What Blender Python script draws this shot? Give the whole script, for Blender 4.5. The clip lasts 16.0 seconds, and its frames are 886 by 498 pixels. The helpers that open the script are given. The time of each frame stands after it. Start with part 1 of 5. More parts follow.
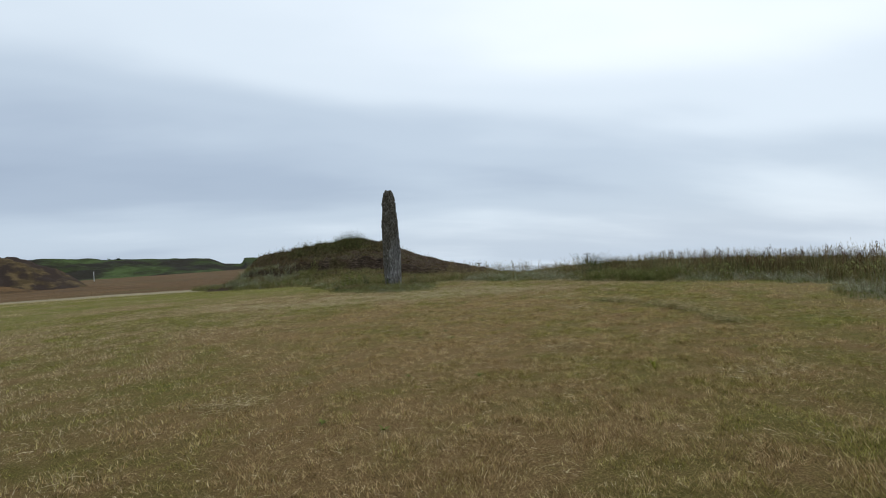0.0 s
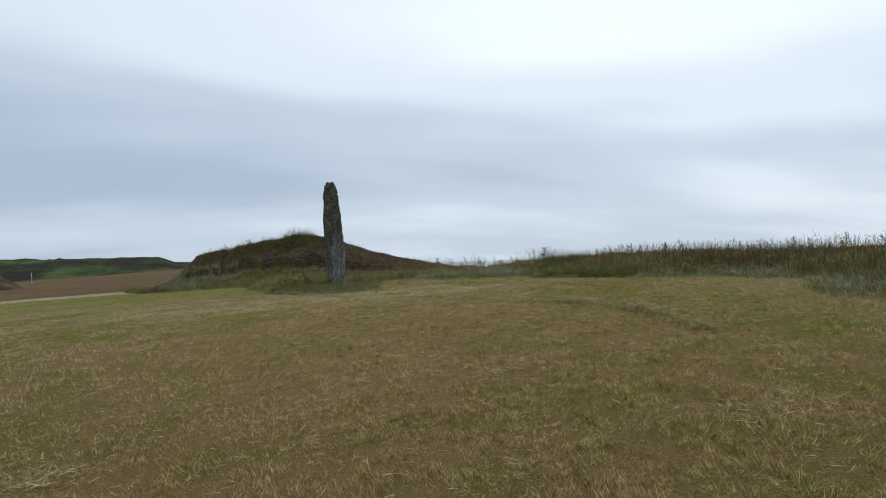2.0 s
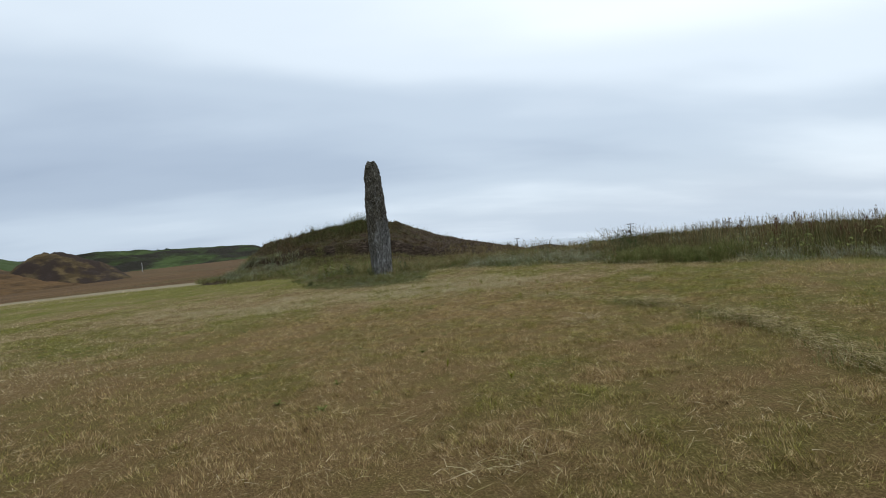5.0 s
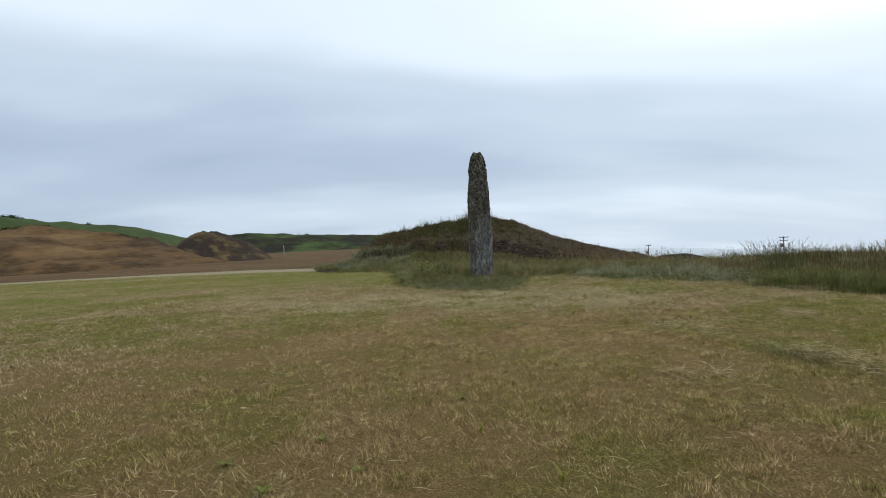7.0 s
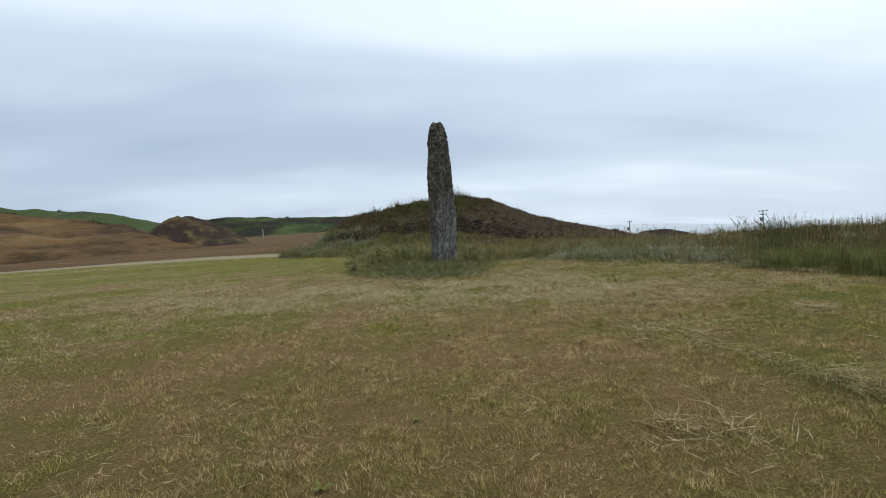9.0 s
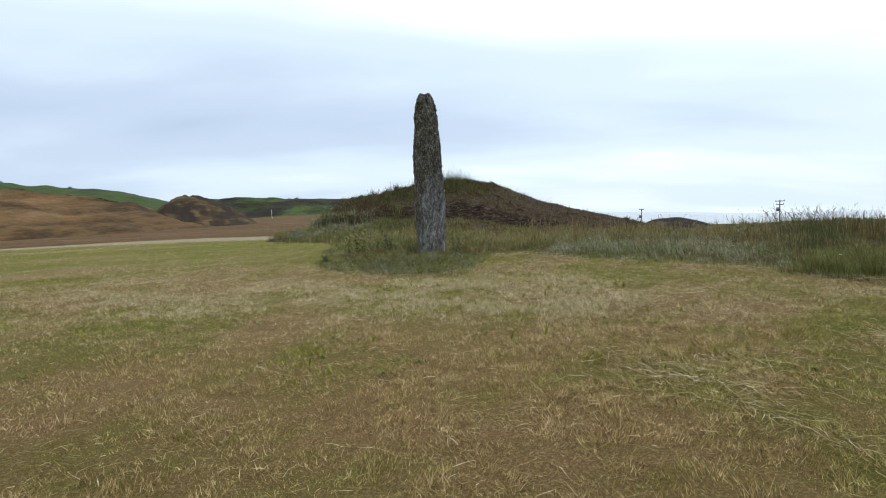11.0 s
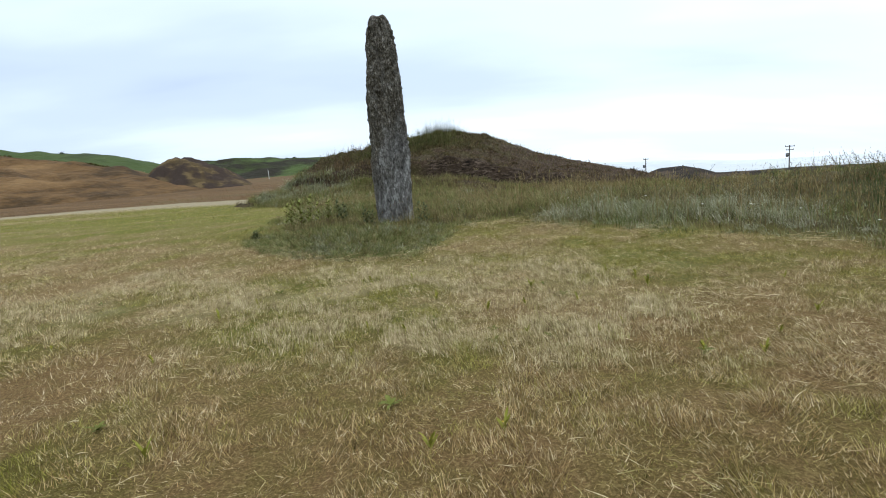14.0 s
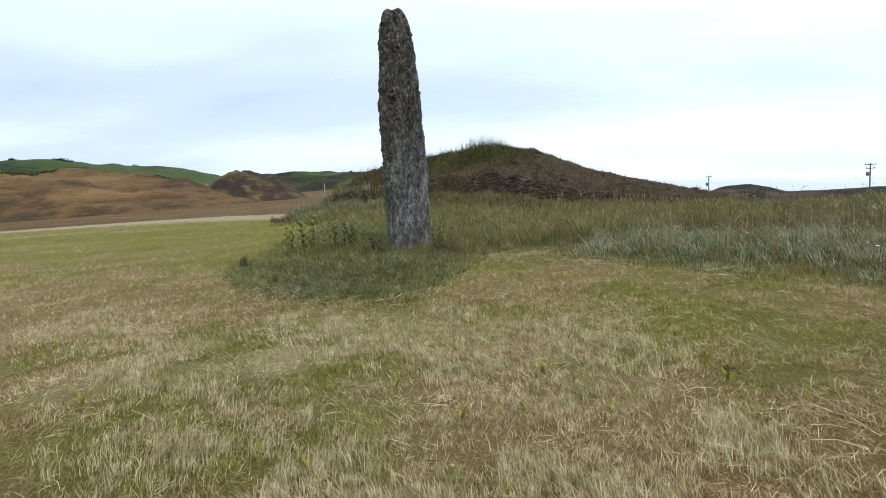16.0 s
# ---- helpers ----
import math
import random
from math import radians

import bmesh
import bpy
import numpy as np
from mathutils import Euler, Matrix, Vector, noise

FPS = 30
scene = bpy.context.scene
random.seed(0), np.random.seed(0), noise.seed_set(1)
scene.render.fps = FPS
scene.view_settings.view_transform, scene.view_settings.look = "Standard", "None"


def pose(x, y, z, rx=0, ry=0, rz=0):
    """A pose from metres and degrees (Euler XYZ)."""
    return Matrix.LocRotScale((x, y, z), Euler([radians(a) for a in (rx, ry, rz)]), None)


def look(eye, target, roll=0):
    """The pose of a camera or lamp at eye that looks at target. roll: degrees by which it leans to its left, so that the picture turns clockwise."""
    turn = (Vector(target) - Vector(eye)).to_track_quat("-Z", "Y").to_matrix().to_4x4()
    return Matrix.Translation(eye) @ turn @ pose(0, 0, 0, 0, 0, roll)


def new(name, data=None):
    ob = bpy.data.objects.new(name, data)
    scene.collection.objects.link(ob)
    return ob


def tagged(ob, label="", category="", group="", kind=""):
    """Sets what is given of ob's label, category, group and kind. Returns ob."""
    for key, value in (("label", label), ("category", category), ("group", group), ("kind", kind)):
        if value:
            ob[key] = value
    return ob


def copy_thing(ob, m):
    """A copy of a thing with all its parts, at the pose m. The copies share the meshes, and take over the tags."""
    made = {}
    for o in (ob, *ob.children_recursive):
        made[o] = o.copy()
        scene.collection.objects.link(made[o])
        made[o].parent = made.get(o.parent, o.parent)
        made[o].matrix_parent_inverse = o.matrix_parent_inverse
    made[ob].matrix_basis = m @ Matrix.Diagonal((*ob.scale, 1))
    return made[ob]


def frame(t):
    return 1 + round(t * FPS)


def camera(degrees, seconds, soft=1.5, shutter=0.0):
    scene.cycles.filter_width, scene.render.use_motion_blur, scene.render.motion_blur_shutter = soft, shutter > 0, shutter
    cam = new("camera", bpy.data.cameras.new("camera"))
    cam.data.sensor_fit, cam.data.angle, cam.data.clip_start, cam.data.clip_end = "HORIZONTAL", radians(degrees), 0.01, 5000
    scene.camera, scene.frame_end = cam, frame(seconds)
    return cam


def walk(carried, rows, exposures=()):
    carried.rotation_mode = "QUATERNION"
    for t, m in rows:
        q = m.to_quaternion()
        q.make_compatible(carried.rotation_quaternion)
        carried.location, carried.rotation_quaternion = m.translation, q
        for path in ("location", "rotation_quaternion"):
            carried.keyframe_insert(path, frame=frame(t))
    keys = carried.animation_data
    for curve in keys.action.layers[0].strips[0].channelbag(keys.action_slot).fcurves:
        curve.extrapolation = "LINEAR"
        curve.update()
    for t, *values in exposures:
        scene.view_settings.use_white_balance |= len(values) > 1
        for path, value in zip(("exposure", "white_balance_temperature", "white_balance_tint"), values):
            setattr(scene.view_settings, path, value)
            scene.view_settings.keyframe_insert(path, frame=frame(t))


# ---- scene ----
cam = camera(77.1, 16.0, soft=1.0)
METRES, EYE, TILT, LEAN, TURN = 16.854, 1.5, 0.0, 0.0, -6.3
ROWS = [
    (0.0, 0.0, 0.0, 0.0, 0.02, 0.31, 3.73),
    (0.5, 0.0093, 0.0265, 0.0004, -3.01, -0.18, 4.67),
    (1.0, 0.0183, 0.0523, 0.0006, -1.5, 0.44, 3.2),
    (1.5, 0.0256, 0.0777, -0.0004, -2.33, 0.7, 4.14),
    (2.0, 0.0305, 0.1049, 0.0, -4.17, -0.47, 4.36),
    (2.5, 0.0401, 0.1315, 0.0007, 1.35, -0.56, 4.35),
    (3.0, 0.0504, 0.1599, -0.0016, 1.46, -0.72, 5.93),
    (3.5, 0.0649, 0.189, -0.002, 1.53, -2.1, 5.93),
    (6.0, 0.1166, 0.3357, 0.0013, 10.91, -1.11, 4.28),
    (6.5, 0.1231, 0.367, 0.0001, 16.5, -0.97, 1.6),
    (7.0, 0.1279, 0.399, -0.0007, 17.14, -0.89, 2.78),
    (7.5, 0.1302, 0.4303, 0.001, 18.26, -0.81, 2.81),
    (8.0, 0.1361, 0.4623, 0.002, 19.83, -0.76, 2.21),
    (8.5, 0.136, 0.4954, 0.0004, 18.56, -1.07, 2.37),
    (9.0, 0.1374, 0.5302, -0.0012, 15.39, -3.04, 3.92),
    (11.5, 0.143, 0.6928, -0.0011, 16.62, -4.72, 2.72),
    (12.0, 0.1431, 0.7263, -0.003, 17.13, -4.73, 3.42),
    (12.5, 0.1403, 0.7581, -0.0035, 16.54, -4.68, 3.81),
    (13.0, 0.1351, 0.7899, -0.0041, 13.84, -8.51, 4.74),
    (13.5, 0.1368, 0.8228, -0.0035, 16.25, -9.02, 4.63),
    (14.0, 0.1353, 0.8542, -0.0045, 16.56, -9.18, 4.43),
    (14.5, 0.1369, 0.8834, -0.0046, 18.88, -9.79, 5.84),
    (15.0, 0.1419, 0.913, -0.0015, 21.45, -9.52, 5.71),
    (15.5, 0.1376, 0.9429, -0.0023, 21.94, -7.47, 4.75),
    (16.0, 0.1356, 0.9746, -0.005, 22.1, -7.26, 3.86),
]
walk(cam, [(t, pose(0, 0, EYE, TILT, LEAN, TURN) @ pose(METRES * x, METRES * y, METRES * z, 90 + pitch, roll, yaw)) for t, x, y, z, yaw, pitch, roll in ROWS],
     exposures=[(0.0, -0.08), (3.5, -0.08), (6.0, 0.05), (9.0, 0.12), (11.5, 0.48), (12.5, 0.53), (13.0, 0.58), (14.5, 0.65), (16.0, 0.66)])

# ---- world, sun ----
def world_sky():
    w = bpy.data.worlds.new("overcast_sky")
    scene.world = w
    w.use_nodes = True
    nt = w.node_tree
    nt.nodes.clear()
    N, L = nt.nodes.new, nt.links.new

    def math_node(op, a, b=None, c=None):
        n = N("ShaderNodeMath")
        n.operation = op
        for i, v in enumerate((a, b, c)):
            if v is None:
                continue
            if isinstance(v, (int, float)):
                n.inputs[i].default_value = v
            else:
                L(v, n.inputs[i])
        return n.outputs[0]

    def ramp(fac, stops):
        n = N("ShaderNodeValToRGB")
        while len(n.color_ramp.elements) < len(stops):
            n.color_ramp.elements.new(0.5)
        for e, (p, c) in zip(n.color_ramp.elements, stops):
            e.position, e.color = p, (*c, 1)
        n.color_ramp.interpolation = "EASE"
        L(fac, n.inputs[0])
        return n.outputs[0]

    co = N("ShaderNodeTexCoord").outputs["Generated"]
    sep = N("ShaderNodeSeparateXYZ")
    L(co, sep.inputs[0])
    x, y, z = sep.outputs
    # the land falls away towards +x, so the skyline dips there
    rise = math_node("MULTIPLY_ADD", x, 0.05, z)
    up = math_node("MAXIMUM", math_node("ADD", rise, 0.20), 0.05)
    flat = N("ShaderNodeCombineXYZ")
    L(math_node("DIVIDE", x, up), flat.inputs[0])
    L(math_node("DIVIDE", y, up), flat.inputs[1])

    def cloud(scale, detail, offset):
        mp = N("ShaderNodeMapping")
        mp.inputs["Location"].default_value = offset
        mp.inputs["Scale"].default_value = (0.55, 1.0, 1.0)
        L(flat.outputs[0], mp.inputs[0])
        n = N("ShaderNodeTexNoise")
        n.inputs["Scale"].default_value, n.inputs["Detail"].default_value = scale, detail
        n.inputs["Roughness"].default_value = 0.48
        L(mp.outputs[0], n.inputs["Vector"])
        return n.outputs["Fac"]

    big, small = cloud(0.42, 3, (3.2, 1.4, 0)), cloud(1.3, 4, (7.0, 2.0, 3.0))
    mixed = math_node("ADD", math_node("MULTIPLY", big, 0.66), math_node("MULTIPLY", small, 0.34))
    # brighter overhead, a grey bank low down and a clearer strip at the skyline
    height = ramp(math_node("ADD", rise, 0.05), [(0.0, (0.55,) * 3), (0.10, (0.53,) * 3), (0.17, (0.46,) * 3), (0.26, (0.62,) * 3), (0.39, (0.87,) * 3), (0.6, (1.0,) * 3)])
    tone = math_node("ADD", math_node("MULTIPLY", math_node("SUBTRACT", mixed, 0.49), 1.0), math_node("MULTIPLY_ADD", x, 0.11, height))
    clouds = ramp(tone, [(0.2, (3.6, 4.5, 5.9)), (0.38, (4.6, 5.6, 7.0)), (0.55, (5.9, 7.0, 8.3)), (0.75, (8.1, 9.2, 10.3)), (1.0, (10.4, 11.3, 12.1))])
    sky = N("ShaderNodeTexSky")
    sky.sky_type, sky.sun_disc = "NISHITA", False
    sky.sun_elevation, sky.sun_rotation = radians(48), radians(40)
    mix = N("ShaderNodeMix")
    mix.data_type = "RGBA"
    mix.inputs[0].default_value = 0.94
    L(sky.outputs[0], mix.inputs[6])
    L(clouds, mix.inputs[7])
    bg = N("ShaderNodeBackground")
    bg.inputs["Strength"].default_value = 0.1
    L(mix.outputs[2], bg.inputs["Color"])
    L(bg.outputs[0], N("ShaderNodeOutputWorld").inputs[0])


world_sky()
sun = new("sun", bpy.data.lights.new("sun", "SUN"))
sun.data.energy, sun.data.angle, sun.data.color = 0.6, radians(40), (1.0, 0.97, 0.92)
sun.matrix_world = look((0, 0, 60), (-35, -42, 0))


# ---- materials ----
class Nodes:
    """A principled material with a few short-hands for its nodes."""

    def __init__(self, name, rough=0.85):
        self.m = bpy.data.materials.new(name)
        self.m.use_nodes = True
        self.nt = self.m.node_tree
        self.bsdf = self.nt.nodes["Principled BSDF"]
        self.bsdf.inputs["Roughness"].default_value = rough
        self.bsdf.inputs["Specular IOR Level"].default_value = 0.12

    def n(self, kind):
        return self.nt.nodes.new(kind)

    def link(self, a, b):
        self.nt.links.new(a, b)

    def noise(self, scale, detail=3, rough=0.55, squash=(1, 1, 1)):
        pos = self.n("ShaderNodeNewGeometry").outputs["Position"]
        mp = self.n("ShaderNodeMapping")
        mp.inputs["Scale"].default_value = squash
        self.link(pos, mp.inputs[0])
        n = self.n("ShaderNodeTexNoise")
        n.inputs["Scale"].default_value, n.inputs["Detail"].default_value, n.inputs["Roughness"].default_value = scale, detail, rough
        self.link(mp.outputs[0], n.inputs["Vector"])
        return n.outputs["Fac"]

    def island(self):
        return self.n("ShaderNodeNewGeometry").outputs["Random Per Island"]

    def attribute(self, name):
        a = self.n("ShaderNodeAttribute")
        a.attribute_name = name
        return a.outputs["Fac"]

    def calc(self, op, a, b, c=None, clamp=False):
        n = self.n("ShaderNodeMath")
        n.operation, n.use_clamp = op, clamp
        for i, v in enumerate((a, b, c)):
            if v is None:
                continue
            if isinstance(v, (int, float)):
                n.inputs[i].default_value = v
            else:
                self.link(v, n.inputs[i])
        return n.outputs[0]

    def ramp(self, fac, *stops):
        n = self.n("ShaderNodeValToRGB")
        while len(n.color_ramp.elements) < len(stops):
            n.color_ramp.elements.new(0.5)
        for e, (p, c) in zip(n.color_ramp.elements, stops):
            e.position, e.color = p, (*c, 1)
        self.link(fac, n.inputs[0])
        return n.outputs[0]

    def mix(self, fac, a, b, kind="MIX"):
        n = self.n("ShaderNodeMix")
        n.data_type, n.blend_type = "RGBA", kind
        for i, v in ((0, fac), (6, a), (7, b)):
            if isinstance(v, (int, float)):
                n.inputs[i].default_value = v
            elif isinstance(v, tuple):
                n.inputs[i].default_value = (*v, 1)
            else:
                self.link(v, n.inputs[i])
        return n.outputs[2]

    def colour(self, c):
        if isinstance(c, tuple):
            self.bsdf.inputs["Base Color"].default_value = (*c, 1)
        else:
            self.link(c, self.bsdf.inputs["Base Color"])
        return self

    def bump(self, fac, strength, distance):
        b = self.n("ShaderNodeBump")
        b.inputs["Strength"].default_value, b.inputs["Distance"].default_value = strength, distance
        self.link(fac, b.inputs["Height"])
        self.link(b.outputs[0], self.bsdf.inputs["Normal"])
        return self

    def leafy(self, amount, colour):
        """Lets part of the light through, as thin blades do."""
        t = self.n("ShaderNodeBsdfTranslucent")
        self.link(colour, t.inputs["Color"])
        mx = self.n("ShaderNodeMixShader")
        mx.inputs[0].default_value = amount
        out = self.nt.nodes["Material Output"]
        self.link(self.bsdf.outputs[0], mx.inputs[1])
        self.link(t.outputs[0], mx.inputs[2])
        self.link(mx.outputs[0], out.inputs["Surface"])
        return self


def blade_material(name, straw, green, spread=0.7, through_light=0.3, clump=13.0):
    """Blades between straw and green: attribute 'green' gives the patch, each blade its own tint."""
    k = Nodes(name, 0.75)
    k.bsdf.inputs["Specular IOR Level"].default_value = 0.1
    rnd = k.island()
    other = k.calc("FRACT", k.calc("MULTIPLY", rnd, 7.13), 0.0)
    other = k.calc("ADD", k.calc("MULTIPLY", other, 0.62), k.calc("MULTIPLY_ADD", k.noise(clump, 4, 0.68), 2.2, -0.89), clamp=True)
    fac = k.calc("ADD", k.attribute("green"), k.calc("MULTIPLY", k.calc("SUBTRACT", rnd, 0.5), spread), clamp=True)
    dry = k.ramp(other, (0.0, straw[0]), (0.55, straw[1]), (1.0, straw[2]))
    wet = k.ramp(other, (0.0, green[0]), (0.55, green[1]), (1.0, green[2]))
    c = k.mix(fac, dry, wet)
    k.colour(c)
    k.leafy(through_light, c)
    return k.m


M_MOWN = blade_material("mown_grass", [(0.048, 0.028, 0.011), (0.40, 0.265, 0.122), (0.74, 0.58, 0.335)],
                        [(0.040, 0.043, 0.007), (0.245, 0.236, 0.044), (0.48, 0.445, 0.135)], 0.9, clump=10.0)
M_STRAW = blade_material("dry_straw", [(0.075, 0.048, 0.021), (0.41, 0.31, 0.17), (0.82, 0.70, 0.48)],
                         [(0.09, 0.088, 0.015), (0.225, 0.212, 0.042), (0.42, 0.39, 0.125)], 0.7)
M_STUBBLE = blade_material("pale_stubble", [(0.11, 0.078, 0.038), (0.43, 0.342, 0.196), (0.80, 0.69, 0.475)],
                           [(0.09, 0.09, 0.018), (0.23, 0.222, 0.05), (0.44, 0.42, 0.15)], 0.7)
M_TALL = blade_material("tall_grass", [(0.10, 0.068, 0.028), (0.20, 0.145, 0.065), (0.38, 0.31, 0.17)],
                        [(0.032, 0.042, 0.010), (0.102, 0.132, 0.030), (0.25, 0.28, 0.10)], 0.5, 0.3, 3.6)
M_TUFT = blade_material("tuft_grass", [(0.09, 0.066, 0.026), (0.22, 0.175, 0.08), (0.40, 0.34, 0.19)],
                        [(0.045, 0.058, 0.016), (0.135, 0.163, 0.048), (0.33, 0.37, 0.15)], 0.6, 0.3, 6.0)
M_FOG = blade_material("silver_grass", [(0.14, 0.125, 0.075), (0.29, 0.28, 0.195), (0.52, 0.51, 0.40)],
                       [(0.05, 0.063, 0.022), (0.155, 0.178, 0.078), (0.45, 0.475, 0.30)], 0.7, 0.3, 5.0)
M_HEATH = blade_material("heath_grass", [(0.034, 0.02, 0.011), (0.095, 0.057, 0.032), (0.21, 0.145, 0.08)],
                         [(0.024, 0.034, 0.009), (0.072, 0.09, 0.025), (0.16, 0.178, 0.06)], 0.7, 0.3, 4.0)
M_RUSH = blade_material("dark_rushes", [(0.045, 0.03, 0.014), (0.105, 0.068, 0.034), (0.21, 0.145, 0.075)],
                        [(0.024, 0.032, 0.010), (0.062, 0.074, 0.022), (0.14, 0.15, 0.055)], 0.7, 0.3, 4.0)
M_HEATHER = blade_material("heather", [(0.020, 0.013, 0.008), (0.088, 0.060, 0.035), (0.22, 0.162, 0.10)],
                           [(0.02, 0.022, 0.007), (0.06, 0.06, 0.018), (0.13, 0.12, 0.04)], 0.7, 0.25, 3.0)
M_REED = blade_material("brown_reeds", [(0.10, 0.053, 0.025), (0.17, 0.096, 0.047), (0.26, 0.165, 0.085)],
                        [(0.06, 0.06, 0.022), (0.10, 0.10, 0.035), (0.15, 0.14, 0.055)])


def m_field():
    k = Nodes("mown_field", 0.95)
    k.bsdf.inputs["Specular IOR Level"].default_value = 0.05
    fine, mid = k.noise(55, 6, 0.8), k.noise(5.5, 4, 0.6)
    dry = k.ramp(fine, (0.25, (0.045, 0.026, 0.011)), (0.5, (0.165, 0.106, 0.045)), (0.75, (0.40, 0.29, 0.145)))
    wet = k.ramp(fine, (0.25, (0.026, 0.028, 0.006)), (0.5, (0.095, 0.096, 0.018)), (0.75, (0.20, 0.195, 0.045)))
    fac = k.calc("ADD", k.attribute("green"), k.calc("MULTIPLY", k.calc("SUBTRACT", mid, 0.5), 1.1), clamp=True)
    c = k.mix(k.attribute("pale"), k.mix(fac, dry, wet), k.ramp(fine, (0.3, (0.30, 0.24, 0.13)), (0.7, (0.50, 0.44, 0.28))))
    # close sward, seen from far off, where no single blade shows
    lawn = k.mix(k.calc("ADD", k.attribute("green"), k.calc("MULTIPLY", k.calc("SUBTRACT", k.noise(1.3, 6, 0.7, (0.6, 1, 1)), 0.55), 1.8), clamp=True),
                 k.ramp(fine, (0.3, (0.13, 0.095, 0.042)), (0.7, (0.27, 0.205, 0.10))), k.ramp(fine, (0.3, (0.075, 0.084, 0.014)), (0.7, (0.158, 0.156, 0.034))))
    lawn = k.mix(k.attribute("pale"), lawn, k.ramp(fine, (0.3, (0.19, 0.16, 0.10)), (0.7, (0.30, 0.26, 0.17))))
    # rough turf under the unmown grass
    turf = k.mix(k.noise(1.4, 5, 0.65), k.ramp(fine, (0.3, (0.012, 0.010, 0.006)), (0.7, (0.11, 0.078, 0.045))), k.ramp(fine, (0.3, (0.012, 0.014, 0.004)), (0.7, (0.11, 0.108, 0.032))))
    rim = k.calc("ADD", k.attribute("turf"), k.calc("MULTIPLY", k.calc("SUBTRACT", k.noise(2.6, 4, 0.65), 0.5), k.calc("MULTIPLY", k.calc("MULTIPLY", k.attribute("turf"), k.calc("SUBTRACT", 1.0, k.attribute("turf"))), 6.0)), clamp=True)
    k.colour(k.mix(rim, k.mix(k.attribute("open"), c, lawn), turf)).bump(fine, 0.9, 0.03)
    return k.m


def m_moor():
    k = Nodes("reed_moor", 0.95)
    a, b, fine = k.noise(0.035, 4, 0.6), k.noise(0.25, 4, 0.6, (0.35, 1, 1)), k.noise(2.2, 3)
    c = k.ramp(b, (0.3, (0.072, 0.042, 0.018)), (0.55, (0.130, 0.078, 0.034)), (0.8, (0.19, 0.124, 0.058)))
    c = k.mix(k.calc("MULTIPLY", k.ramp(a, (0.52, (0, 0, 0)), (0.66, (1, 1, 1))), 0.5), c, (0.09, 0.085, 0.03))
    k.colour(k.mix(k.calc("MULTIPLY", fine, 0.35), c, (0.06, 0.035, 0.018))).bump(fine, 1.0, 0.4)
    return k.m


def m_hill_green():
    k = Nodes("hill_pasture", 0.95)
    a, fine = k.noise(0.018, 5, 0.6, (1, 0.6, 1)), k.noise(0.3, 4)
    c = k.ramp(a, (0.38, (0.014, 0.022, 0.010)), (0.46, (0.036, 0.058, 0.018)), (0.58, (0.056, 0.082, 0.026)), (0.70, (0.028, 0.034, 0.016)))
    k.colour(k.mix(k.calc("MULTIPLY", fine, 0.5), c, (0.03, 0.045, 0.015))).bump(fine, 0.8, 1.5)
    return k.m


def m_hill_brown():
    k = Nodes("shaded_bracken_hill", 0.95)
    a, fine = k.noise(0.06, 7, 0.72, (0.7, 0.5, 2.4)), k.noise(0.6, 4)
    # bracken tones; the dark and light ends also paint the hummocks' shading
    c = k.ramp(a, (0.38, (0.018, 0.012, 0.006)), (0.46, (0.062, 0.036, 0.015)), (0.53, (0.122, 0.070, 0.029)), (0.64, (0.20, 0.122, 0.054)))
    k.colour(k.mix(k.calc("MULTIPLY", fine, 0.5), c, (0.07, 0.045, 0.02))).bump(fine, 0.8, 1.0)
    return k.m


def m_rocky(name, veg, rock, scale):
    k = Nodes(name, 0.92)
    a, fine = k.noise(scale, 5, 0.6), k.noise(scale * 14, 4, 0.6)
    bright = k.ramp(k.noise(scale * 1.7, 4, 0.6, (1, 0.6, 3.0)), (0.50, (0, 0, 0)), (0.57, (1, 1, 1)))
    c = k.mix(k.ramp(a, (0.42, (0, 0, 0)), (0.54, (1, 1, 1))), k.mix(bright, veg, tuple(min(1.0, v * 1.7) for v in veg)), rock)
    k.bsdf.inputs["Specular IOR Level"].default_value = 0.05
    k.colour(k.mix(k.calc("MULTIPLY", fine, 0.6), c, (0.025, 0.02, 0.012))).bump(fine, 0.9, 0.25 / scale * 0.3)
    return k.m


def m_mound():
    """Mossy turf, brown heather and a bare layered earth scarp; attributes say which lies where."""
    k = Nodes("mound_turf", 0.95)
    fine, mid = k.noise(11, 5, 0.7), k.noise(1.4, 5, 0.65, (0.7, 1, 1.6))
    moss = k.ramp(fine, (0.3, (0.010, 0.013, 0.003)), (0.5, (0.046, 0.046, 0.010)), (0.72, (0.12, 0.11, 0.027)))
    heath = k.ramp(fine, (0.3, (0.010, 0.007, 0.005)), (0.5, (0.047, 0.031, 0.019)), (0.72, (0.14, 0.10, 0.066)))
    fac = k.calc("ADD", k.attribute("green"), k.calc("MULTIPLY", k.calc("SUBTRACT", mid, 0.5), 3.4), clamp=True)
    turf = k.mix(fac, heath, moss)
    layers = k.noise(6.5, 7, 0.78, (0.5, 0.5, 1.9))
    soil = k.ramp(layers, (0.40, (0.008, 0.006, 0.004)), (0.51, (0.040, 0.027, 0.018)), (0.63, (0.15, 0.112, 0.085)))
    bare = k.calc("ADD", k.attribute("bare"), k.calc("MULTIPLY", k.calc("SUBTRACT", mid, 0.52), 3.2), clamp=True)
    k.colour(k.mix(bare, turf, soil)).bump(fine, 1.0, 0.10)
    return k.m


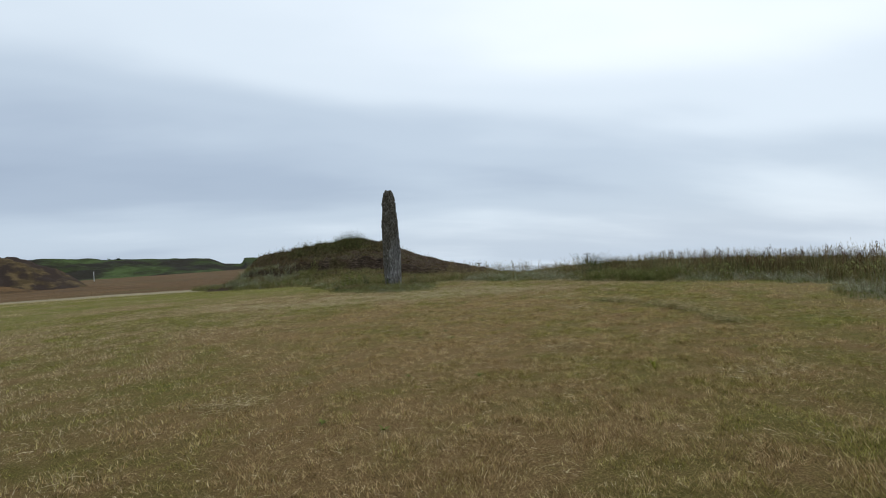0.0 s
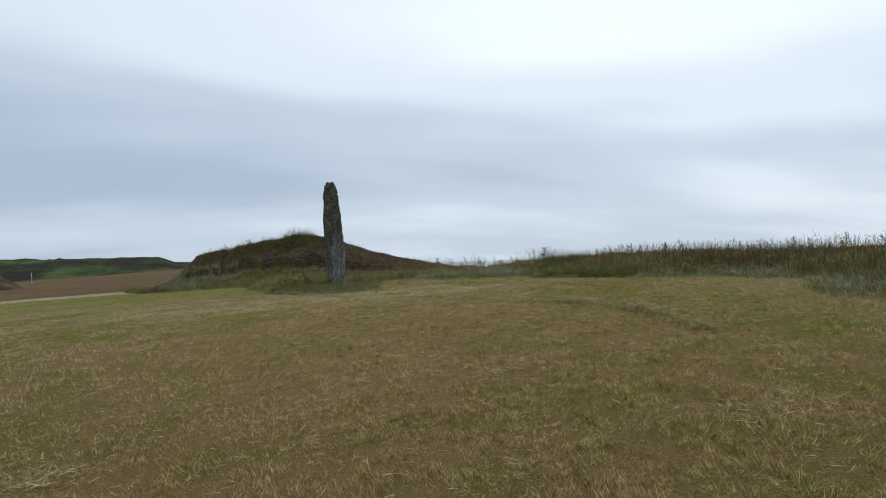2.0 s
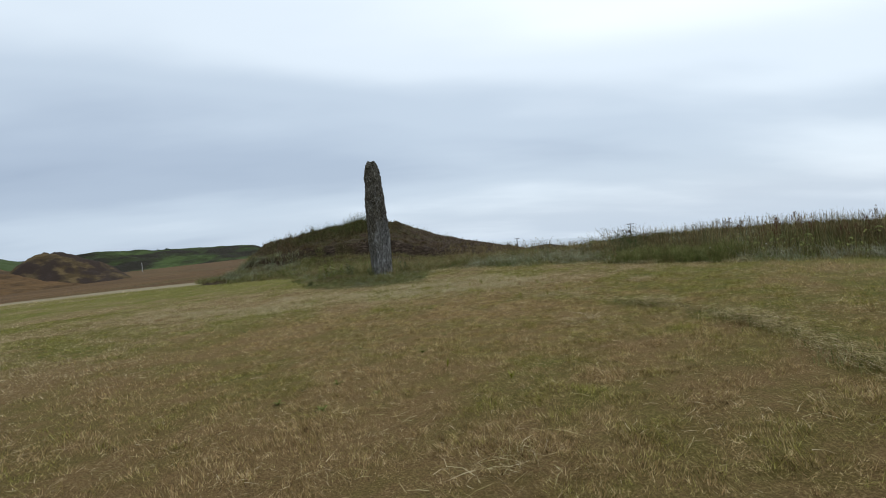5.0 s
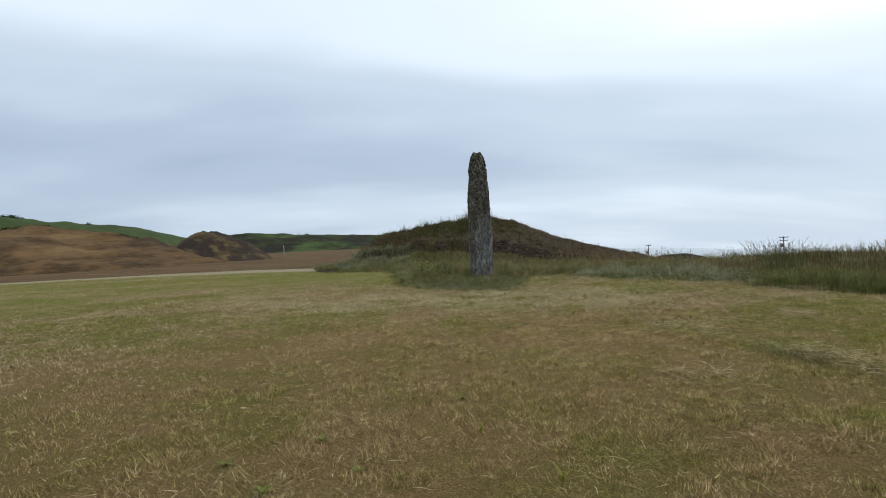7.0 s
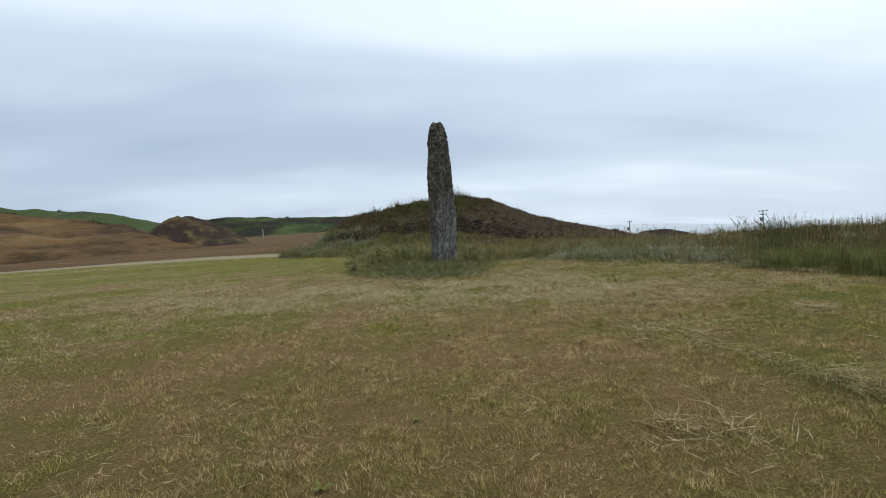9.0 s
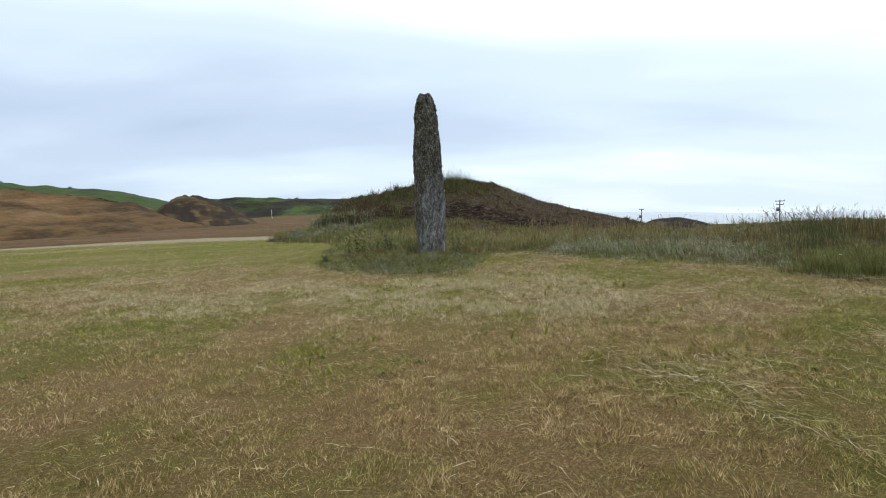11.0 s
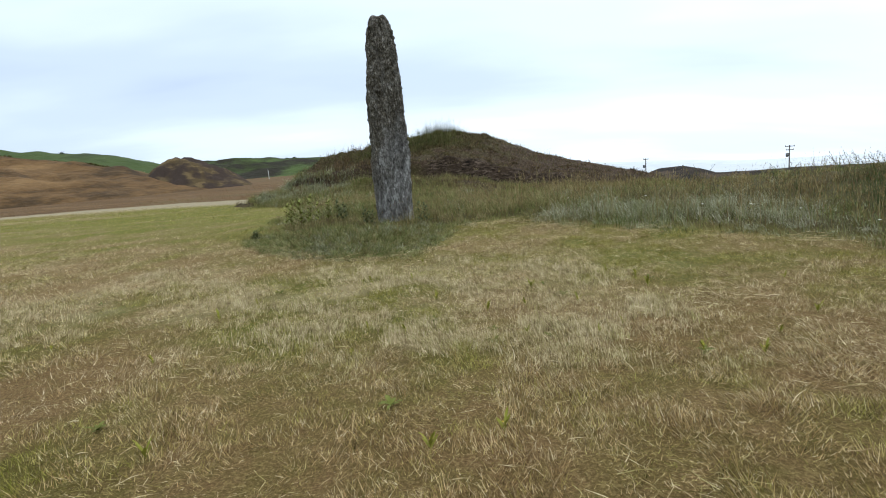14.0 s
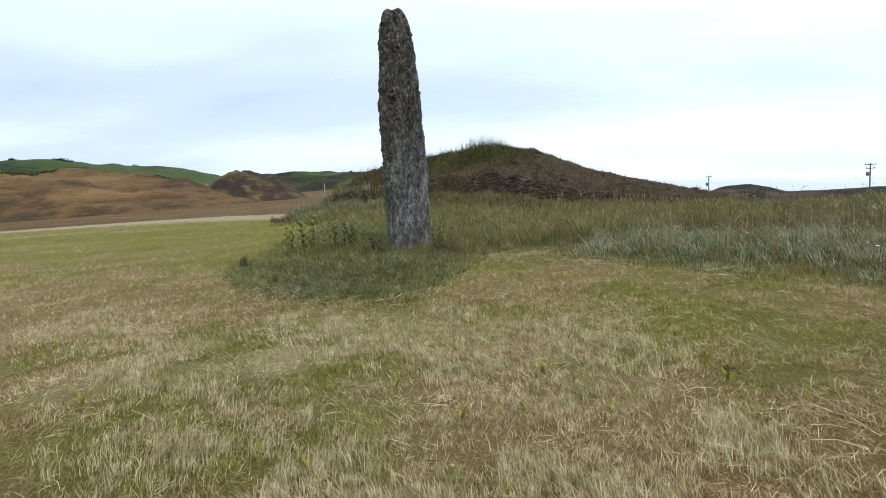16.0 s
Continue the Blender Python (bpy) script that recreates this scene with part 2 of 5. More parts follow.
def m_stone():
    k = Nodes("lichen_stone", 0.9)
    big, grain, pits = k.noise(2.2, 5, 0.6, (1, 1, 0.45)), k.noise(17, 6, 0.74, (1, 1, 0.5)), k.noise(95, 3, 0.6)
    pos = k.n("ShaderNodeNewGeometry").outputs["Position"]
    zz = k.n("ShaderNodeSeparateXYZ")
    k.link(pos, zz.inputs[0])
    # crust cells; shade in the gaps between lumps is painted as dark edges
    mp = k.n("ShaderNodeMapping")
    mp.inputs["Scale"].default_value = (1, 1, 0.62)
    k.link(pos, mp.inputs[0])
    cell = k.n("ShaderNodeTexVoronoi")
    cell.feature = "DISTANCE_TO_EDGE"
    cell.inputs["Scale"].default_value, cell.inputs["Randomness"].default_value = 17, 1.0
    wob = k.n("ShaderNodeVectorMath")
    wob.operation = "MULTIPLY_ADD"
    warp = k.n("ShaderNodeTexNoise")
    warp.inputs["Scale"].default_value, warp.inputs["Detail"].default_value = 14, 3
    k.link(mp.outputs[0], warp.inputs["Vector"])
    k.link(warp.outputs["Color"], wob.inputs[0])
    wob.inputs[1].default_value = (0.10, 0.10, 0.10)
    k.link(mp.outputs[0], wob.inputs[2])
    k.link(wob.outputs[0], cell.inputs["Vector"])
    gap_shade = k.ramp(cell.outputs["Distance"], (0.0, (1, 1, 1)), (0.20, (0, 0, 0)))
    # brown lichen crust on the upper shaft, bare grey rock with white spots near the foot
    # the x term also paints the left side shaded, the right side lit
    tilt = k.calc("MULTIPLY_ADD", k.calc("SUBTRACT", zz.outputs[0], 0.42), -4.0, zz.outputs[2])
    crust_and_shade = k.calc("ADD", k.calc("MULTIPLY", k.calc("SUBTRACT", tilt, 0.75), 0.55), k.calc("MULTIPLY", k.calc("SUBTRACT", big, 0.45), 3.2), clamp=True)
    coarse = k.calc("ADD", k.calc("MULTIPLY", grain, 0.65), k.calc("MULTIPLY", k.noise(7, 6, 0.72, (1, 1, 0.4)), 0.35))
    bare = k.ramp(coarse, (0.36, (0.03, 0.028, 0.026)), (0.46, (0.13, 0.126, 0.118)), (0.53, (0.22, 0.216, 0.205)), (0.62, (0.42, 0.415, 0.40)))
    lich = k.ramp(coarse, (0.34, (0.014, 0.012, 0.008)), (0.44, (0.080, 0.069, 0.050)), (0.53, (0.185, 0.168, 0.132)), (0.63, (0.40, 0.385, 0.345)))
    c = k.mix(crust_and_shade, bare, lich)
    c = k.mix(k.calc("MULTIPLY", gap_shade, k.calc("MULTIPLY_ADD", crust_and_shade, 0.5, 0.1)), c, (0.012, 0.010, 0.008))
    spots = k.ramp(k.noise(8, 5, 0.7, (1, 1, 0.3)), (0.57, (0, 0, 0)), (0.63, (1, 1, 1)))
    c = k.mix(k.calc("MULTIPLY", spots, k.calc("SUBTRACT", 0.75, k.calc("MULTIPLY", crust_and_shade, 0.5))), c, (0.46, 0.46, 0.44))
    # paler streaks down the shaft
    streak = k.ramp(k.noise(10, 4, 0.6, (1, 1, 0.10)), (0.50, (0, 0, 0)), (0.64, (1, 1, 1)))
    c = k.mix(k.calc("MULTIPLY", streak, 0.16), c, (0.33, 0.325, 0.305))
    height = k.calc("ADD", k.calc("MULTIPLY", grain, 0.8), k.calc("MULTIPLY", pits, 0.25))
    k.colour(c).bump(k.calc("SUBTRACT", height, k.calc("MULTIPLY", gap_shade, 0.4)), 1.0, 0.10)
    return k.m


def m_plain(name, a, b, scale, rough=0.7, metal=0.0):
    k = Nodes(name, rough)
    f = k.noise(scale, 4, 0.6)
    k.colour(k.ramp(f, (0.3, a), (0.7, b))).bump(f, 0.4, 0.01)
    k.bsdf.inputs["Metallic"].default_value = metal
    return k.m


M_FIELD, M_MOOR, M_GREEN, M_BROWN = m_field(), m_moor(), m_hill_green(), m_hill_brown()
M_KNOLL = m_rocky("knoll_heath", (0.098, 0.070, 0.035), (0.050, 0.036, 0.031), 0.16)
M_CRAG = m_rocky("crag_pasture", (0.048, 0.074, 0.023), (0.027, 0.026, 0.020), 0.024)
M_FAR = m_rocky("far_hill", (0.060, 0.044, 0.030), (0.022, 0.020, 0.020), 0.06)
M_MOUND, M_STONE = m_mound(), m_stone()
M_LEAF = m_plain("dock_leaf", (0.10, 0.12, 0.02), (0.20, 0.215, 0.045), 14, 0.75)
M_ROSETTE = m_plain("rosette_leaf", (0.075, 0.09, 0.018), (0.16, 0.17, 0.042), 20, 0.85)
M_SPRIG = m_plain("sprig_leaf", (0.14, 0.155, 0.02), (0.26, 0.25, 0.045), 20, 0.8)
M_PALE_POLE = m_plain("pale_pole", (0.3, 0.3, 0.29), (0.42, 0.42, 0.41), 6, 0.7)
M_LEAF_DARK = m_plain("thistle_leaf", (0.03, 0.045, 0.014), (0.07, 0.09, 0.03), 14, 0.8)
M_STEM = m_plain("stem", (0.09, 0.08, 0.03), (0.17, 0.13, 0.06), 20, 0.7)
M_SEED = m_plain("seed_head", (0.045, 0.022, 0.013), (0.12, 0.06, 0.032), 30, 0.9)
M_YELLOW = m_plain("petal", (0.40, 0.32, 0.02), (0.52, 0.43, 0.05), 40, 0.6)
M_WHITE = m_plain("white_petal", (0.6, 0.6, 0.55), (0.8, 0.8, 0.76), 40, 0.7)
M_POLE = m_plain("weathered_pole", (0.06, 0.05, 0.045), (0.13, 0.115, 0.10), 6, 0.85)
M_STEEL = m_plain("grey_steel", (0.10, 0.105, 0.11), (0.2, 0.2, 0.21), 5, 0.5, 0.4)
# air haze is put into this pale base colour
M_HAZE = m_plain("haze_coloured_land", (0.44, 0.48, 0.52), (0.52, 0.56, 0.60), 0.02, 0.9)
# pale base colour stands in for sky glare reflected by the water
M_SEA = m_plain("sea_glare_colour", (0.40, 0.44, 0.48), (0.46, 0.50, 0.54), 0.01, 0.7)
M_BUSH = m_plain("bush_leaf", (0.03, 0.045, 0.018), (0.06, 0.08, 0.03), 2, 0.8)


# ---- numbers of the land ----
def lattice(x, y, seed=0):
    """Smooth value noise, 0 to 1."""
    ix, iy = np.floor(x), np.floor(y)
    fx, fy = x - ix, y - iy
    fx, fy = fx * fx * (3 - 2 * fx), fy * fy * (3 - 2 * fy)

    def h(a, b):
        v = np.sin(a * 127.1 + b * 311.7 + seed * 74.7) * 43758.5453
        return v - np.floor(v)

    return (h(ix, iy) * (1 - fx) + h(ix + 1, iy) * fx) * (1 - fy) + (h(ix, iy + 1) * (1 - fx) + h(ix + 1, iy + 1) * fx) * fy


def fbm(x, y, seed=0, octaves=4):
    total, amp, norm = 0, 1.0, 0
    for i in range(octaves):
        total = total + amp * lattice(x * 2 ** i, y * 2 ** i, seed + i)
        norm += amp
        amp *= 0.5
    return total / norm


def smooth(a, b, v):
    t = np.clip((v - a) / (b - a), 0, 1)
    return t * t * (3 - 2 * t)


# the rough, unmown ground: its front edge past the stone, then round behind the mound
UNMOWN = np.array([(-1.9, 24.0), (-1.2, 23.2), (-0.4, 22.55), (0.5, 22.05), (1.1, 21.9), (1.65, 21.9), (1.95, 22.3), (2.02, 23.3), (2.2, 24.7), (3.05, 24.9), (3.55, 24.25),
                   (4.3, 23.75), (5.2, 23.3), (6.1, 22.85), (6.8, 22.25), (7.4, 21.65), (8.0, 20.85), (8.8, 19.5), (9.6, 18.4), (10.6, 16.9), (11.4, 15.2), (11.6, 13.4), (10.9, 12.3),
                   (9.9, 11.5), (9.5, 10.5), (9.7, 9.8), (11.2, 9.2), (13.4, 8.2), (17, 5), (26, 0), (60, -6), (60, 75), (-22, 75),
                   (-18, 56), (-15.5, 49), (-12.5, 43.5), (-7.0, 36.5), (-3.6, 29.5), (-2.7, 26)])


def inside(x, y, poly=UNMOWN):
    """Signed distance to the outline, positive inside."""
    x, y = np.asarray(x, float), np.asarray(y, float)
    d = np.full(x.shape, 1e9)
    odd = np.zeros(x.shape, bool)
    for (ax, ay), (bx, by) in zip(poly, np.roll(poly, -1, 0)):
        ex, ey = bx - ax, by - ay
        t = np.clip(((x - ax) * ex + (y - ay) * ey) / (ex * ex + ey * ey), 0, 1)
        d = np.minimum(d, (x - ax - t * ex) ** 2 + (y - ay - t * ey) ** 2)
        odd ^= ((ay > y) != (by > y)) & (x < (bx - ax) * (y - ay) / (by - ay + 1e-12) + ax)
    return np.where(odd, 1, -1) * np.sqrt(d)


# far edge of the mown field
EDGE_X, EDGE_Y = [-400, -120, -60, -41, -33, -25, -17, -10, 60], [-150, 5, 36, 48.5, 53.5, 54.5, 52, 50, 50]


def beyond(x, y):
    return y - np.interp(x, EDGE_X, EDGE_Y)


def ground_z(x, y):
    x, y = np.asarray(x, float), np.asarray(y, float)
    z = 0.10 * (fbm(x * 0.23, y * 0.23, 3) - 0.5) + 0.03 * (fbm(x * 1.6, y * 1.6, 9, 2) - 0.5)
    z = z + 0.16 * smooth(21, 27, y) * smooth(-8, -1, x)                    # swell under the stone
    rough = inside(x, y)
    z = z + 0.18 * smooth(0.3, 4.5, rough) * smooth(8.0, 12, x) * smooth(32, 20, y)   # low bank
    z = z - 0.45 * smooth(25, 55, y) * smooth(0, -12, x)
    b = beyond(x, y)
    z = z - 1.5 * smooth(0, 12, b) * smooth(-8, -16, x) + 0.5 * (fbm(x * .05, y * .05, 5) - .5) * smooth(5, 30, b)
    z = z - 0.042 * np.clip(rough - 2.0, 0, 9) * smooth(-1, 4, x) * smooth(12, 8, x) * smooth(40, 32, y)
    # towards +x the land falls away for good
    out = np.hypot(np.maximum(x - 15, 0), np.maximum(y - 30, 0))
    bearing = np.degrees(np.arctan2(x - 2.5, np.maximum(y - 8.0, 1e-3)))
    return z - smooth(-9, 1, bearing) * 0.072 * np.maximum(out - 3, 0)


# (x, y, radius, weight): greener (plus) and drier (minus) patches of the mown field
PATCHES = [(5.5, 4.5, 2.2, 0.35), (7.2, 11.5, 1.8, 0.25), (1.0, 19.0, 0.9, 0.35), (2.3, 20.4, 0.6, 0.35), (4.6, 20.4, 1.0, 0.3), (0.26, 17.3, 0.6, -1.1), (6.84, 16.4, 0.35, -0.5), (4.3, 6.3, 1.2, -0.3), (3.2, 23.9, 0.6, -0.2), (4.6, 18.2, 1.2, -0.25), (4.6, 16.6, 1.3, -0.35), (3.0, 16.2, 1.5, -0.2), (-9, 38, 9, 0.32), (-4, 31, 6, 0.25), (1, 14.5, 2.2, -0.15), (0, 6, 3.0, -0.15), (1.5, 9, 2.0, -0.2), (6.8, 9, 2.0, 0.25), (8.5, 17, 3, 0.2),
           (0.4, 18.6, 1.0, -0.3), (0.4, 20.75, 0.5, 0.4), (1.1, 20.3, 0.4, 0.3), (1.3, 19.6, 0.35, 0.4), (2.15, 19.4, 0.35, 0.35), (2.65, 18.9, 0.4, 0.3), (-1.0, 19.6, 0.5, 0.3), (-3.2, 19.5, 2.0, -0.3), (-5.0, 22.5, 3.0, -0.35), (3.5, 19.5, 1.2, -0.2), (5.2, 21.8, 0.9, 0.15), (6.4, 18.6, 1.6, -0.2), (8.6, 17.2, 1.0, 0.2), (-14, 45, 6, 0.3)]


def green_at(x, y):
    g = 0.27 + 0.8 * (fbm(x * 0.42, y * 0.42, 21, 3) - 0.5) + 1.3 * (fbm(x * 1.9, y * 1.9, 31, 3) - 0.5)
    for px, py, r, wt in PATCHES:
        g = g + wt * np.exp(-((x - px) ** 2 + (y - py) ** 2) / (r * r))
    # mowing rows show as long streaks over the far part
    u, v = 0.93 * x + 0.37 * y, -0.37 * x + 0.93 * y
    streak = 1.5 * (fbm(u * 0.12, v * 0.8, 37, 3) - 0.52) * np.maximum(smooth(19, 28, y), smooth(-3, -9, x))
    return np.clip(g + streak + 0.24 * smooth(13, 18, y) + 0.16 * smooth(24, 34, y), 0, 1)


def pale_at(x, y):
    b = beyond(x, y)
    edge = smooth(-8, -5, b) * smooth(-9, -14, x)
    hay = np.exp(-(((x - 0.6) / 3.2) ** 2 + ((y - 20.3) / 1.1) ** 2)) * smooth(0.42, 0.62, fbm(x * 1.3, y * 1.3, 44, 3))
    return np.clip(np.maximum(edge, 0.9 * hay), 0, 1)


# ---- mesh helpers ----
def part(name, bm, material, parent, label=""):
    me = bpy.data.meshes.new(name)
    bm.to_mesh(me)
    bm.free()
    for p in me.polygons:
        p.use_smooth = True
    me.materials.append(material)
    ob = new(name, me)
    ob.parent = parent
    return tagged(ob, label)


def sheet(name, X, Y, Z, materials, pick=None, attributes=()):
    """A grid of points as one smooth mesh."""
    r, c = X.shape
    idx = np.arange(r * c).reshape(r, c)
    quads = np.stack([idx[:-1, :-1], idx[:-1, 1:], idx[1:, 1:], idx[1:, :-1]], -1).reshape(-1, 4)
    me = bpy.data.meshes.new(name)
    me.vertices.add(r * c)
    me.vertices.foreach_set("co", np.stack([X, Y, Z], -1).astype(np.float32).ravel())
    me.loops.add(quads.size)
    me.loops.foreach_set("vertex_index", quads.ravel().astype(np.int32))
    me.polygons.add(len(quads))
    me.polygons.foreach_set("loop_start", np.arange(0, quads.size, 4, dtype=np.int32))
    me.polygons.foreach_set("use_smooth", np.ones(len(quads), bool))
    if pick is not None:
        me.polygons.foreach_set("material_index", pick.ravel().astype(np.int32))
    for m in materials:
        me.materials.append(m)
    for key, v in attributes:
        me.attributes.new(key, "FLOAT", "POINT").data.foreach_set("value", v.ravel().astype(np.float32))
    me.update(calc_edges=True)
    return new(name, me)


def blades(name, material, x, y, z, length, width, lean, green, rng, bend=0.5, seg=2, wind=None):
    """Many grass blades in one mesh: seg 1 is a single spike, seg 2 a bent blade."""
    n = len(x)
    a = rng.uniform(0, 2 * np.pi, n)
    if wind is not None:
        a = wind[0] + rng.normal(0, wind[1], n)
    side = a + np.pi / 2 + rng.normal(0, 0.7, n)
    dx, dy = np.cos(a) * lean, np.sin(a) * lean
    sx, sy = np.cos(side) * width / 2, np.sin(side) * width / 2
    up = length * np.sqrt(np.clip(1 - np.clip(lean / np.maximum(length, 1e-6), 0, 0.98) ** 2, 0.03, 1))
    base = np.stack([x, y, z], -1)
    s = np.stack([sx, sy, np.zeros(n)], -1)
    tip = base + np.stack([dx, dy, up], -1)
    if seg == 3:
        # an arc that leaves the foot at a slant and curls over
        t0 = np.arcsin(np.clip(lean / np.maximum(length, 1e-6), 0.02, 0.97)) * 0.5
        curl = bend * rng.uniform(0.3, 1.3, n)
        p, pts = base, []
        hd = np.stack([np.cos(a), np.sin(a)], -1)
        for i in range(3):
            th = (t0 + curl * i)[:, None]
            p = p + (length / 3)[:, None] * np.concatenate([hd * np.sin(th), np.cos(th)], 1)
            pts.append(p)
        co = np.stack([base - s, base + s, pts[0] - s * 0.9, pts[0] + s * 0.9, pts[1] - s * 0.6, pts[1] + s * 0.6, pts[2]], 1)
        verts, loops = 7, np.array([0, 1, 3, 2, 2, 3, 5, 4, 4, 5, 6])
        starts, per = np.array([0, 4, 8]), 11
    elif seg == 1:
        co = np.stack([base - s, base + s, tip], 1)
        verts, loops = 3, np.array([0, 1, 2])
        starts, per = np.array([0]), 3
    else:
        mid = base + np.stack([dx * (1 - bend) * 0.5, dy * (1 - bend) * 0.5, up * (0.5 + 0.12 * bend)], -1)
        co = np.stack([base - s, base + s, mid - s * 0.8, mid + s * 0.8, tip], 1)
        verts, loops = 5, np.array([0, 1, 3, 2, 2, 3, 4])
        starts, per = np.array([0, 4]), 7
    me = bpy.data.meshes.new(name)
    me.vertices.add(n * verts)
    me.vertices.foreach_set("co", co.astype(np.float32).ravel())
    me.loops.add(n * per)
    me.loops.foreach_set("vertex_index", (loops[None] + verts * np.arange(n)[:, None]).astype(np.int32).ravel())
    me.polygons.add(n * len(starts))
    me.polygons.foreach_set("loop_start", (starts[None] + per * np.arange(n)[:, None]).astype(np.int32).ravel())
    me.materials.append(material)
    me.attributes.new("green", "FLOAT", "POINT").data.foreach_set("value", np.repeat(green, verts).astype(np.float32))
    me.update(calc_edges=True)
    return new(name, me)


# ---- the ground ----
def axis(lo, a, b, hi, step, grow):
    v = list(np.arange(a, b + 1e-6, step))
    s = step
    while v[-1] < hi:
        s *= grow
        v.append(v[-1] + s)
    s = step
    while v[0] > lo:
        s *= grow
        v.insert(0, v[0] - s)
    return np.array(v)


def build_ground():
    X, Y = np.meshgrid(axis(-1500, -20, 16, 1500, 0.3, 1.08), axis(-900, -3, 56, 2200, 0.4, 1.08))
    Z = ground_z(X, Y)
    cx, cy = (X[:-1, :-1] + X[1:, 1:]) / 2, (Y[:-1, :-1] + Y[1:, 1:]) / 2
    moor = (beyond(cx, cy) > 0) & (cx < -12)
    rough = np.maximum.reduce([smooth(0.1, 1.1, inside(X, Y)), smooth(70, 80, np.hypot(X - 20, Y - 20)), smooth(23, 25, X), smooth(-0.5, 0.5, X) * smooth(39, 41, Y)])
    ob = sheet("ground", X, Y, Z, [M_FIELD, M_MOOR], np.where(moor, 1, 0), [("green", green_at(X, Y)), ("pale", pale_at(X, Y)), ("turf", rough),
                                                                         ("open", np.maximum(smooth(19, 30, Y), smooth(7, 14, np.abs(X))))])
    tagged(ob, "mown pasture, brown and green, sloping to rough ground", "ground", kind="structure")


build_ground()


# ---- the mound ----
MOUND_X = [-20, -17, -15, -13.3, -12.2, -11.5, -10.9, -10.3, -8.5, -6, -3.5, -1.5, 0.2, 1.8, 3.4, 5.5, 8, 11, 15, 20]
MOUND_H = [-2.4, -2.0, -1.4, -0.6, 0.05, 0.7, 1.6, 2.0, 2.3, 2.65, 2.9, 2.95, 2.7, 1.95, 1.25, 0.65, 0.1, -0.8, -2.4, -4.2]


def scarp_line(x):
    return 43.2 + 1.6 * (fbm(x * 0.22, x * 0 + 0.5, 71, 3) - 0.5) + 0.008 * (x + 2) ** 2


def mound_z(x, y):
    top = np.interp(x, MOUND_X, MOUND_H)
    front = scarp_line(x)
    # grassy apron, a bare scarp, then the turf cap
    f = 0.25 * smooth(36.5, 42.5, y) + 0.31 * smooth(front, front + 0.5, y) + 0.44 * smooth(front + 0.4, front + 6.5, y)
    f = f * smooth(64, 53, y)
    lumps = 0.55 + 0.5 * smooth(-3, -7, x)
    rugged = 0.8 * lumps * (fbm(x * 0.8, y * 0.8, 61, 4) - 0.5) + (0.12 + 0.3 * lumps) * (fbm(x * 2.3, y * 2.3, 66, 3) - 0.5)
    # small steps trodden into the slope
    rugged = rugged + 0.10 * (fbm(x * 0.5, top * f * 4.0 + y * 0.3, 69, 3) - 0.5)
    base = np.minimum(-0.35, ground_z(x, y) - 0.3)
    return base + (top - base) * f + rugged * smooth(37, 43, y) * smooth(62, 54, y)


def build_mound():
    X, Y = np.meshgrid(np.arange(-20, 20.01, 0.15), np.arange(35.5, 64.01, 0.16))
    Z = mound_z(X, Y)
    edge = smooth(0, 1.2, np.minimum.reduce([X + 20, 20 - X, Y - 35.5, 64 - Y]))
    Z = Z - 1.2 * (1 - edge)
    front = scarp_line(X)
    bare = smooth(front - 0.5, front, Y) * smooth(front + 2.0, front + 0.6, Y) * smooth(-11.5, -9.5, X) * smooth(7.5, 4, X) * (0.15 + 0.85 * smooth(0.42, 0.6, fbm(X * 0.6, Y * 0.8, 73, 3))) * (1 - 0.45 * smooth(-3, -6, X))
    green = 0.74 - 0.15 * np.maximum(X + 1.5, 0) - 0.4 * smooth(-5, -9, X) - 0.35 * smooth(47.5, 45.5, Y)
    tagged(sheet("mound", X, Y, Z, [M_MOUND], None, [("bare", bare), ("green", green)]), "low heathery knoll with a bare earth scarp and grassy crown", "mound", kind="structure")


build_mound()


# ---- distant hills ----
EYE_X, EYE_Y, EYE_Z = 2.5, 8.0, 1.45


def hill(name, label, material, near, far, foot, line, seed, rough=1.0, lift=0.0):
    """A hill between two distances; its crest is named by (bearing, height angle), its foot by a height."""
    az0, az1 = line[0][0], line[-1][0]
    A, T = np.meshgrid(np.radians(np.linspace(az0, az1, 220)), np.linspace(0, 1, 46))
    crest = near + (far - near) * 0.6
    R = near + (far - near) * T
    X, Y = EYE_X + R * np.sin(A), EYE_Y + R * np.cos(A)
    el = np.interp(np.degrees(A), [p[0] for p in line], [p[1] for p in line])
    top = EYE_Z + crest * np.tan(np.radians(el))
    wide = (far - near)
    n = fbm(X / wide * 3.2, Y / wide * 3.2, seed, 5) - 0.5
    n2 = fbm(X / wide * 14, Y / wide * 14, seed + 3, 4) - 0.5
    shape = smooth(lift, 0.62, T) * smooth(1.35, 0.6, T)
    fade = np.sin(np.pi * np.clip(T / 1.24, 0, 1)) * (1 - smooth(0.5, 0.62, T) * 0.6)
    height = np.maximum(top - foot, 0.2)
    Z = foot + height * shape + rough * (n * height * 0.75 * fade + n2 * height * 0.22 * smooth(0, 0.2, T))
    Z = np.where(T == 0, foot - 3, Z)
    return tagged(sheet(name, X, Y, Z, [material]), label, "hill", kind="structure")


